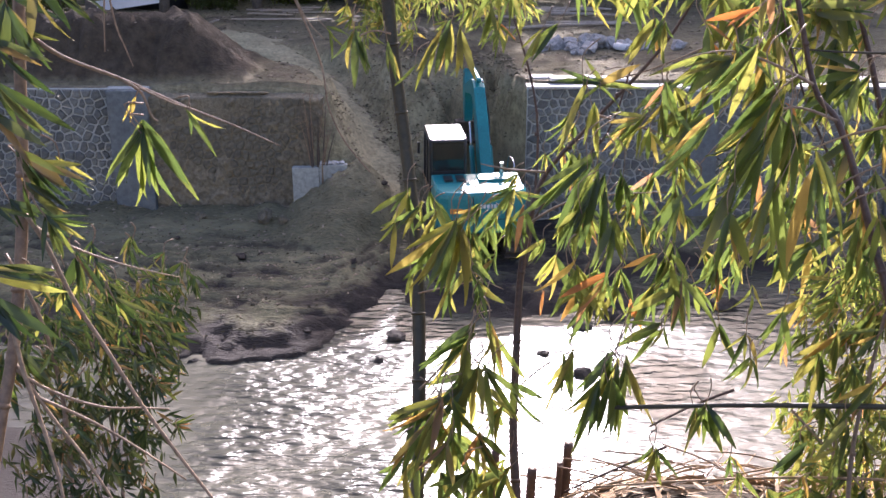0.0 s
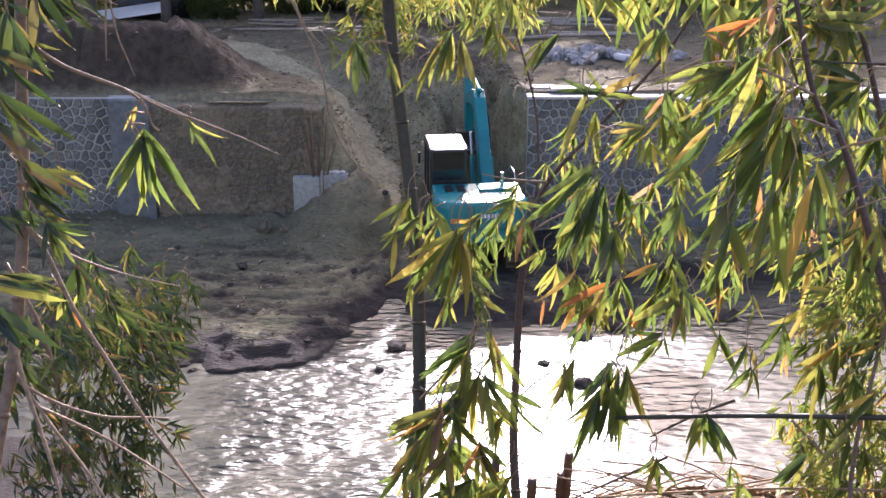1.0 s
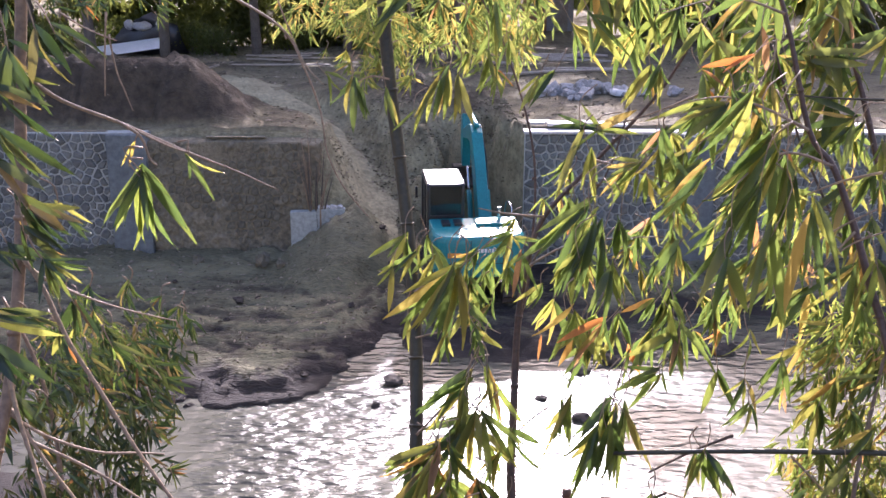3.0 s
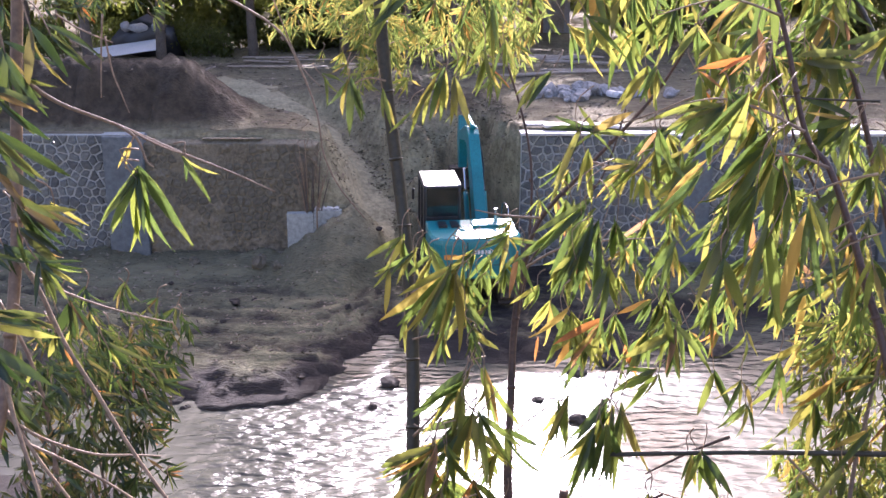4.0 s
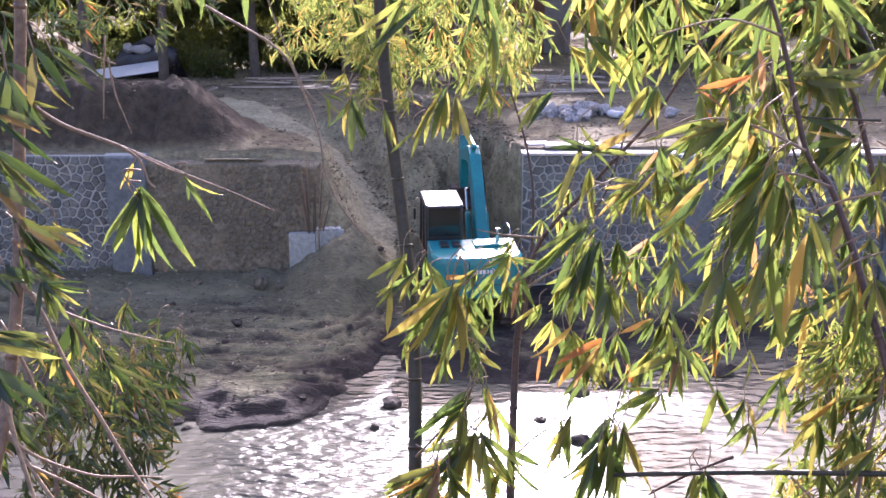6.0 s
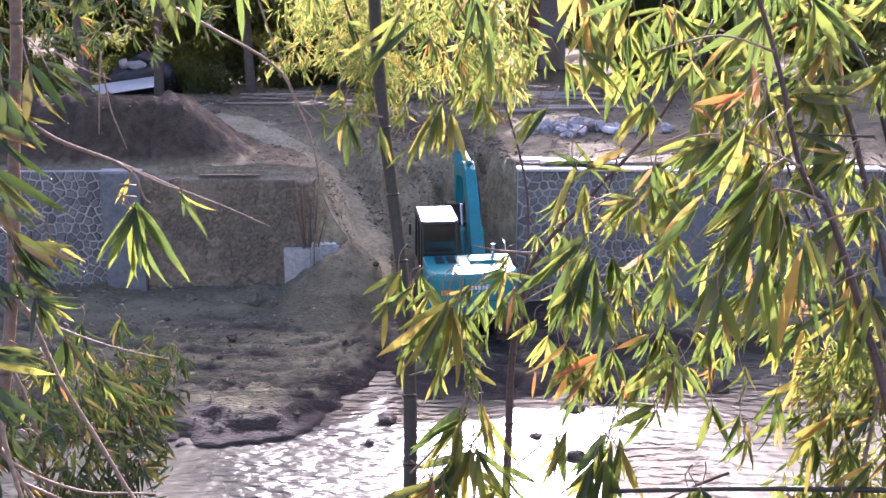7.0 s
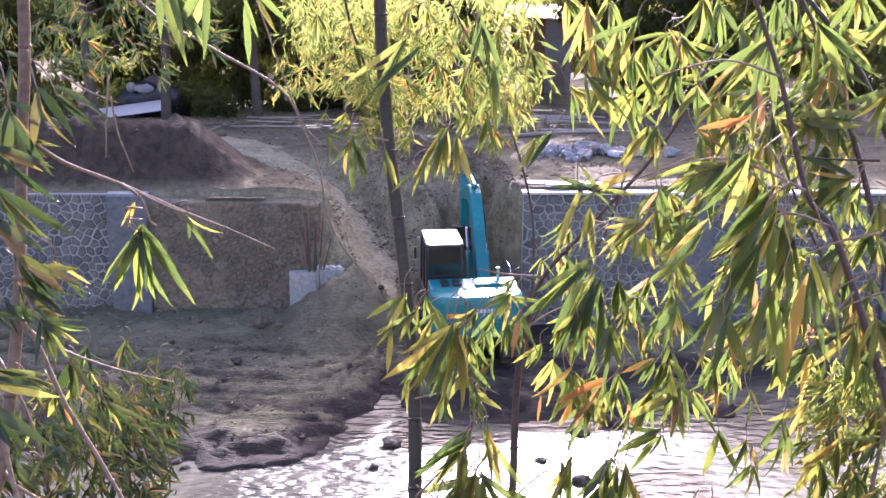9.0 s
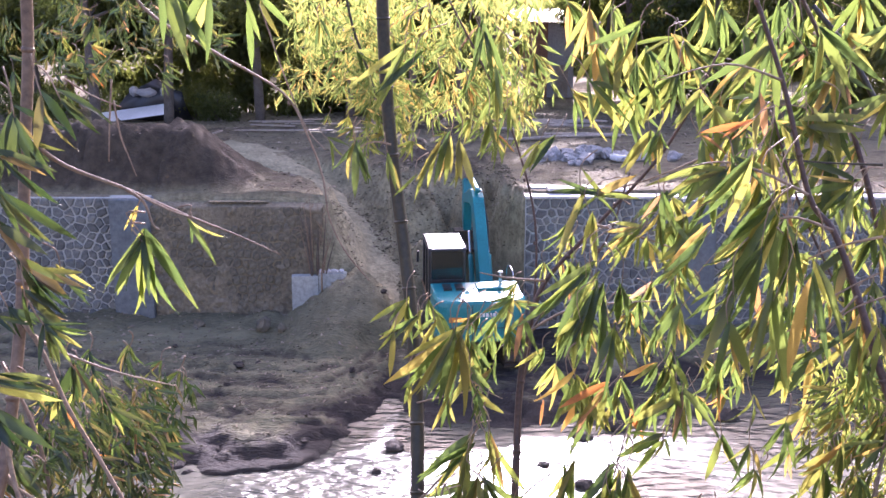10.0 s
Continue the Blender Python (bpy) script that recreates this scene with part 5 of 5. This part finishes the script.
for base, count, length, lean, spread in (
        ((0.624, 4.089, 9.270), 3, 0.195, -75, 30),
        ((0.624, 4.089, 9.270), 3, 0.195, 95, 40),
        ((0.624, 4.088, 9.264), 2, 0.207, -125, 12),
        ((0.565, 4.092, 9.240), 3, 0.321, -22, 10),
        ((0.604, 4.072, 9.165), 4, 0.253, 0, 18),):
    spray(stem_brown, base, count, length, lean, spread, 0.24, 0.0, 0.7)
for base, count, length, lean, spread in (
        ((0.567, 3.928, 8.970), 5, 0.370, -42, 16),
        ((0.600, 3.912, 8.929), 5, 0.359, -22, 16),
        ((0.632, 3.895, 8.888), 6, 0.336, -5, 22),
        ((0.546, 3.882, 8.799), 4, 0.269, -30, 20),
        ((0.697, 3.891, 8.912), 5, 0.291, 12, 22),
        ((0.666, 3.852, 8.762), 6, 0.247, -5, 30),):
    spray(stem_brown, base, count, length, lean, spread, 0.15, 0.0, 0.7)
thicket(stem_brown, (0.484, 3.847, 8.279), (1.078, 4.546, 8.647), 17, 0.229, lean=-4, sway=18, old=0.36, dry=0.04, count=5)
for base, count, length, lean, spread in (
        ((0.435, 4.165, 8.353), 2, 0.123, -10, 18),):
    spray(stem_brown, base, count, length, lean, spread, 0, 1.0, 0.7)
# big leafy stem
stem_leafy = bamboo("bamboo", "tall bamboo stem thick with long hanging leaves", [(1.147, 4.139, 10.213), (1.328, 4.081, 9.730), (1.436, 3.991, 9.292), (1.523, 3.933, 9.160), (1.603, 3.843, 8.925), (1.657, 3.750, 8.704), (1.705, 3.655, 8.509), (1.777, 3.277, 7.857), (1.710, 2.826, 7.247)], 0.0082, M_CULM_RED, 2.4)
branch(stem_leafy, [(1.335, 3.713, 9.341), (1.184, 3.775, 9.413), (1.029, 3.825, 9.446), (0.854, 3.861, 9.399)], 0.0066, 0.0022)
branch(stem_leafy, [(1.417, 3.658, 9.219), (1.266, 3.721, 9.257), (1.079, 3.760, 9.165), (0.945, 3.760, 9.014)], 0.0066, 0.0022)
branch(stem_leafy, [(1.297, 3.986, 9.736), (1.098, 4.049, 9.794), (0.858, 4.102, 9.729)], 0.0057, 0.0023)
branch(stem_leafy, [(1.565, 3.753, 8.950), (1.437, 3.757, 8.792), (1.340, 3.769, 8.720)], 0.0057, 0.0023)
thicket(stem_leafy, (0.771, 4.032, 8.957), (1.090, 4.732, 9.641), 14, 0.187, lean=-14, sway=30, old=0.5, dry=0.03)
thicket(stem_leafy, (1.058, 3.682, 9.074), (1.283, 4.682, 9.658), 15, 0.253, lean=-14, sway=22, old=0.28, dry=0.015)
for base, count, length, lean, spread in (
        ((1.088, 3.369, 9.346), 6, 0.394, -32, 14),
        ((1.114, 3.357, 9.330), 5, 0.394, -12, 14),
        ((1.059, 3.346, 9.200), 5, 0.374, -22, 14),
        ((1.142, 3.333, 9.260), 5, 0.413, 8, 14),
        ((0.976, 3.337, 9.067), 5, 0.295, -25, 20),
        ((1.212, 3.279, 9.140), 5, 0.354, 5, 20),
        ((1.097, 3.297, 9.058), 5, 0.354, -5, 18),
        ((1.014, 3.416, 9.487), 5, 0.315, -30, 20),
        ((0.883, 3.407, 9.243), 4, 0.295, -35, 14),
        ((0.960, 3.303, 8.938), 4, 0.216, 0, 24),
        ((0.798, 3.365, 8.999), 4, 0.236, -20, 24),):
    spray(stem_leafy, base, count, length, lean, spread, 0.15, 0.0, 0.7)
for base, count, length, lean, spread in (
        ((1.117, 3.818, 9.585), 2, 0.171, -72, 8),
        ((1.145, 3.812, 9.600), 1, 0.131, -55, 8),):
    spray(stem_leafy, base, count, length, lean, spread, 0, 1.0, 0.7)
# stem behind, its crown over the top
stem_behind = bamboo("bamboo", "bamboo stem behind with a dense drooping crown", [(1.490, 4.767, 10.246), (1.709, 4.696, 9.832), (1.854, 4.606, 9.407), (1.938, 4.515, 9.074), (2.037, 4.332, 8.555), (2.042, 3.688, 7.311)], 0.0082, M_CULM_RED, 2.2)
thicket(stem_behind, (1.399, 4.018, 8.735), (1.876, 5.018, 9.655), 30, 0.246, lean=-5, sway=28, old=0.24)
thicket(stem_behind, (0.569, 4.290, 9.571), (1.286, 5.490, 10.018), 24, 0.246, lean=0, sway=26, old=0.28)
# crown overhead
stem_overhead = bamboo("bamboo", "bamboo stem with arching crown of pale leaves", [(2.131, 3.520, 7.159), (2.118, 4.230, 8.381), (2.008, 4.528, 9.320), (1.847, 4.639, 9.740), (1.647, 4.721, 10.017)], 0.0164, M_CULM_GREEN, 0.7)
thicket(stem_overhead, (1.270, 4.128, 9.607), (1.872, 5.328, 10.040), 30, 0.287, lean=0, sway=26, old=0.24)
thicket(stem_overhead, (1.531, 3.653, 8.405), (1.809, 4.454, 8.861), 12, 0.251, lean=-8, sway=26, old=0.24)
# low clump by the water
stem_clump = bamboo("bamboo", "low bamboo shoot thick with small leaves", [(1.496, 3.093, 7.251), (1.562, 3.443, 7.748), (1.612, 3.581, 8.016), (1.682, 3.676, 8.262), (1.755, 3.768, 8.557)], 0.0108, M_CULM_TAN, 0.6)
thicket(stem_clump, (1.53, 3.507, 8.008), (1.85, 4.307, 8.445), 18, 0.17, lean=-10, sway=30, old=0.2)
thicket(stem_clump, (1.53, 3.320, 7.653), (1.85, 4.120, 8.067), 14, 0.17, lean=-5, sway=30, old=0.36, dry=0.025)
thicket(stem_clump, (1.189, 3.376, 7.60), (1.477, 3.975, 7.80), 7, 0.17, lean=-5, sway=30, old=0.28)
# thin shoots over the glittering water
stem_shoot = bamboo("bamboo", "thin bamboo shoot with sparse leaf fans over the water", [(0.697, 3.779, 8.005), (0.685, 3.799, 8.038), (0.674, 3.821, 8.078), (0.699, 3.863, 8.173)], 0.0047, M_CULM_GREEN, 0.6)
branch(stem_shoot, [(0.710, 3.925, 8.144), (0.770, 3.993, 8.320), (0.817, 4.021, 8.410)], 0.0036, 0.0018)
for base, count, length, lean, spread in (
        ((0.672, 3.835, 8.174), 5, 0.270, -28, 20),
        ((0.705, 3.825, 8.166), 5, 0.306, -8, 12),
        ((0.749, 3.813, 8.159), 5, 0.329, 6, 12),
        ((0.681, 3.788, 8.082), 4, 0.259, -20, 22),
        ((0.529, 3.868, 8.197), 3, 0.235, -22, 20),
        ((1.039, 3.684, 8.040), 3, 0.200, -12, 22),
        ((1.060, 3.679, 8.042), 4, 0.235, 30, 18),
        ((0.839, 3.645, 7.878), 5, 0.188, 0, 45),
        ((1.205, 3.769, 8.317), 4, 0.176, -10, 40),
        ((1.229, 3.832, 8.485), 3, 0.212, 5, 22),
        ((0.885, 3.851, 8.305), 3, 0.141, -20, 35),
        ((1.223, 3.727, 8.238), 3, 0.141, -25, 40),):
    spray(stem_shoot, base, count, length, lean, spread, 0.2, 0.0, 0.7)
branch(stem_leafy, [(1.636, 3.747, 9.039), (1.491, 3.781, 8.942), (1.340, 3.796, 8.803), (1.140, 3.820, 8.679)], 0.0046, 0.0023, M_TWIG)
branch(stem_leafy, [(1.664, 3.714, 8.961), (1.530, 3.749, 8.885), (1.418, 3.750, 8.749)], 0.0046, 0.0023, M_TWIG)
branch(stem_leafy, [(1.648, 3.773, 9.173), (1.523, 3.816, 9.131), (1.402, 3.848, 9.069)], 0.0069, 0.0034, M_STRAW)
branch(stem_leafy, [(1.682, 3.915, 9.423), (1.505, 3.986, 9.419), (1.350, 4.042, 9.426)], 0.0059, 0.0024, M_CULM_GREEN)
branch(stem_behind, [(1.225, 4.398, 9.434), (1.027, 4.434, 9.334), (0.843, 4.461, 9.257), (0.630, 4.487, 9.204)], 0.0050, 0.0025, M_TWIG)
branch(stem_clump, [(1.184, 3.781, 8.086), (1.053, 3.788, 8.026), (0.919, 3.786, 7.955), (0.851, 3.781, 7.918)], 0.0072, 0.0036, M_CULM_RED)
branch(stem_clump, [(1.779, 3.609, 7.771), (1.437, 3.724, 7.713), (0.996, 3.818, 7.636), (0.645, 3.860, 7.582)], 0.0063, 0.0038, M_STRAW)
branch(stem_clump, [(0.957, 3.900, 7.757), (0.719, 3.884, 7.643), (0.525, 3.863, 7.558)], 0.0075, 0.0038, M_CULM_RED)
branch(stem_clump, [(1.421, 3.773, 8.000), (1.536, 3.667, 7.891), (1.678, 3.518, 7.751)], 0.0062, 0.0037, M_STRAW)
for base, count, length, lean, spread in (
        ((0.620, 3.750, 8.100), 5, 0.276, -18, 18),
        ((0.670, 3.700, 8.150), 5, 0.283, 10, 16),
        ((1.020, 3.700, 8.010), 4, 0.215, 0, 35),
        ((0.840, 3.600, 7.900), 4, 0.176, 0, 25),
        ((0.520, 3.800, 8.230), 3, 0.256, -25, 10),
        ((0.490, 3.800, 8.200), 2, 0.233, 5, 10),
        ((1.490, 3.600, 8.390), 5, 0.242, -20, 25),
        ((1.440, 3.600, 8.300), 5, 0.220, 0, 28),
        ((1.540, 3.500, 8.060), 5, 0.236, -15, 30),
        ((1.380, 3.500, 7.960), 5, 0.236, -30, 28),
        ((1.610, 3.500, 8.230), 5, 0.236, -20, 30),
        ((1.310, 3.700, 8.440), 4, 0.227, -10, 22),
        ((1.210, 3.700, 8.250), 3, 0.159, 0, 40),
        ):
    spray(stem_clump, base, count, length, lean, spread, 0.3, 0.02, 0.6)
# fine thicket at the water line
stem_fine = bamboo("bamboo", "fine-leaved bamboo shoot low over the water", [(-1.005, 2.625, 7.443), (-1.089, 3.047, 8.007), (-1.161, 3.201, 8.314), (-1.241, 3.295, 8.571), (-1.348, 3.338, 8.784)], 0.0062, M_CULM_TAN, 0.5)
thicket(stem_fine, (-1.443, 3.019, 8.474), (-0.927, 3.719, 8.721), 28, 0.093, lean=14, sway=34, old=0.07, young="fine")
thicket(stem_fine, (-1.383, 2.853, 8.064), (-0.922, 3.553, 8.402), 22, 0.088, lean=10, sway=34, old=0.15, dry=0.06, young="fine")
# fine shoot beside the clump
stem_fine_east = bamboo("bamboo", "fine-leaved bamboo shoot beside the low clump", [(1.571, 3.390, 6.987), (1.641, 3.775, 7.531), (1.685, 3.931, 7.821), (1.763, 4.056, 8.135), (1.832, 4.126, 8.369)], 0.0079, M_CULM_TAN, 0.5)
thicket(stem_fine_east, (1.6, 3.889, 7.897), (1.98, 4.489, 8.436), 24, 0.15, lean=-8, sway=32, old=0.3)
thicket(stem_fine_east, (1.45, 3.685, 7.455), (1.95, 4.286, 7.9), 20, 0.15, lean=-5, sway=32, old=0.5, dry=0.05)
small_leaves(stem_fine_east, (1.66, 3.9, 7.9), (2.0, 4.5, 8.5), 75, 0.1, M_FOLIAGE, 9, lean=-8)
small_leaves(stem_fine_east, (1.55, 3.7, 7.45), (2.0, 4.3, 7.95), 80, 0.1, M_FOLIAGE, 10, lean=-5)
# slender stems filling the sunny side
stem_slim = bamboo("bamboo", "slender bamboo with short hanging leaves", [(0.330, 3.855, 7.160), (0.320, 4.189, 7.679), (0.336, 4.329, 7.953), (0.358, 4.470, 8.289), (0.421, 4.560, 8.562), (0.562, 4.601, 8.753), (0.750, 4.626, 8.960), (0.854, 4.667, 9.274)], 0.0079, M_CULM_RED, 0.5)
thicket(stem_slim, (0.488, 4.159, 8.570), (1.172, 4.759, 9.133), 30, 0.154, lean=-8, sway=26, spread=30, old=0.3, dry=0.02)
thicket(stem_slim, (0.749, 3.992, 8.200), (1.276, 4.592, 8.616), 14, 0.180, lean=-2, sway=18, spread=24, old=0.5, dry=0.05)
stem_slim_east = bamboo("bamboo", "slender bamboo with short hanging leaves", [(1.999, 3.602, 7.347), (1.980, 3.988, 7.954), (1.913, 4.213, 8.387), (1.762, 4.403, 8.768), (1.593, 4.558, 9.166), (1.480, 4.649, 9.549)], 0.0094, M_CULM_RED, 0.5)
thicket(stem_slim_east, (1.218, 4.139, 8.809), (1.877, 4.838, 9.429), 24, 0.191, lean=-6, sway=24, spread=28, old=0.35)
thicket(stem_slim_east, (1.268, 3.983, 8.279), (1.906, 4.684, 8.869), 22, 0.191, lean=-4, sway=22, spread=26, old=0.35)
# horizontal cut pole and cut stumps on the near bank
pole = tagged(part("bamboo_pole", tube([(0.679, 3.755, 8.018), (1.050, 3.692, 8.061), (1.398, 3.600, 8.109), (1.805, 3.451, 8.178)], [0.009, 0.010, 0.011, 0.012], 9), M_CULM_GREEN, smooth=True), "dark cut bamboo pole lying level across the shoots", "pole")
stump_rng = random.Random(5)
for x, y, top, r in ((0.25, 4.654, 7.31, 0.022), (0.431, 4.577, 7.24, 0.026), (0.617, 4.624, 7.36, 0.025), (0.574, 4.597, 7.26, 0.018)):
    z = height_at(x, y) - 0.1
    ob = tagged(part("bamboo_stump", tube([(0, 0, 0), (0.01, 0, (top - z) * 0.5), (0.02, 0, top - z)], [r, r * 0.97, r * 0.93], 12), M_CULM_RED, smooth=True), "cut brown bamboo stump on the near bank", "stump", "cut stumps")
    ob.location = (x, y, z)
# dry litter on the near bank
for k in range(120):
    x, y = stump_rng.uniform(0.3, 3.4), stump_rng.uniform(4.2, 5.7)
    n = stump_rng.uniform(0.15, 0.75)
    ob = tagged(part("dry_stick", tube([(-n / 2, 0, 0), (0, stump_rng.uniform(-0.03, 0.03), 0.02), (n / 2, 0, 0)], [0.004, 0.005, 0.003], 5, rings=3), M_STRAW if k % 3 else M_TWIG, smooth=True), "dry straw-coloured bamboo stick on the bank", "stick", "dry sticks on the bank")
    ob.matrix_basis = pose(x, y, height_at(x, y) + stump_rng.uniform(0.02, 0.14), 0, stump_rng.uniform(-18, 18), stump_rng.uniform(-60, 60))
litter = bmesh.new()
for k in range(1500):
    x, y = stump_rng.uniform(-0.5, 4.0), stump_rng.uniform(3.8, 6.0)
    n = stump_rng.uniform(0.05, 0.13)
    m = pose(x, y, 7.0, stump_rng.uniform(-25, 25), stump_rng.uniform(-25, 25), stump_rng.uniform(0, 360))
    v = [litter.verts.new(m @ Vector(p)) for p in ((0, -n, 0), (n * 0.16, 0, 0.01), (0, n, 0), (-n * 0.16, 0, 0.01))]
    litter.faces.new(v)
zs = ground_height(np.array([[v.co.x for v in litter.verts]]), np.array([[v.co.y for v in litter.verts]]))[0]
for v, z in zip(litter.verts, zs):
    v.co.z += z - 7.0 + 0.02
tagged(part("leaf_litter", litter, M_STRAW), "dry fallen bamboo leaves on the near bank", "leaf litter", kind="stuff")

# ---- stones of the walls ----
for w, x0, x1, top, mat in wall_jobs:
    near0, near1 = max(x0, -15.6), min(x1, 14.2)
    rest = bmesh.new()
    for k, (centre, poly) in enumerate(cells(near0, near1, 0.0, top - 0.03, 0.28, int(x0 * 10))):
        muddy = mat == M_STONE_MUD
        if muddy and noise.noise((centre.x * 0.55, centre.y * 0.7, 3.0)) < -0.2:
            continue  # hidden under smeared mud
        bm = stone_mesh(centre, poly, (0.035 if muddy else 0.05) + 0.03 * ((k * 7) % 5) / 5)
        if k < 330:
            ob = part("stone", bm, mat, w)
            ob.location = (centre.x, WALL_Y, centre.y)
        else:
            bm.transform(Matrix.Translation((centre.x, WALL_Y, centre.y)))
            tmp = bpy.data.meshes.new("tmp")
            bm.to_mesh(tmp)
            bm.free()
            rest.from_mesh(tmp)
            bpy.data.meshes.remove(tmp)
    if len(rest.verts):
        tagged(part("stones", rest, mat, w), kind="stuff")
    else:
        rest.free()
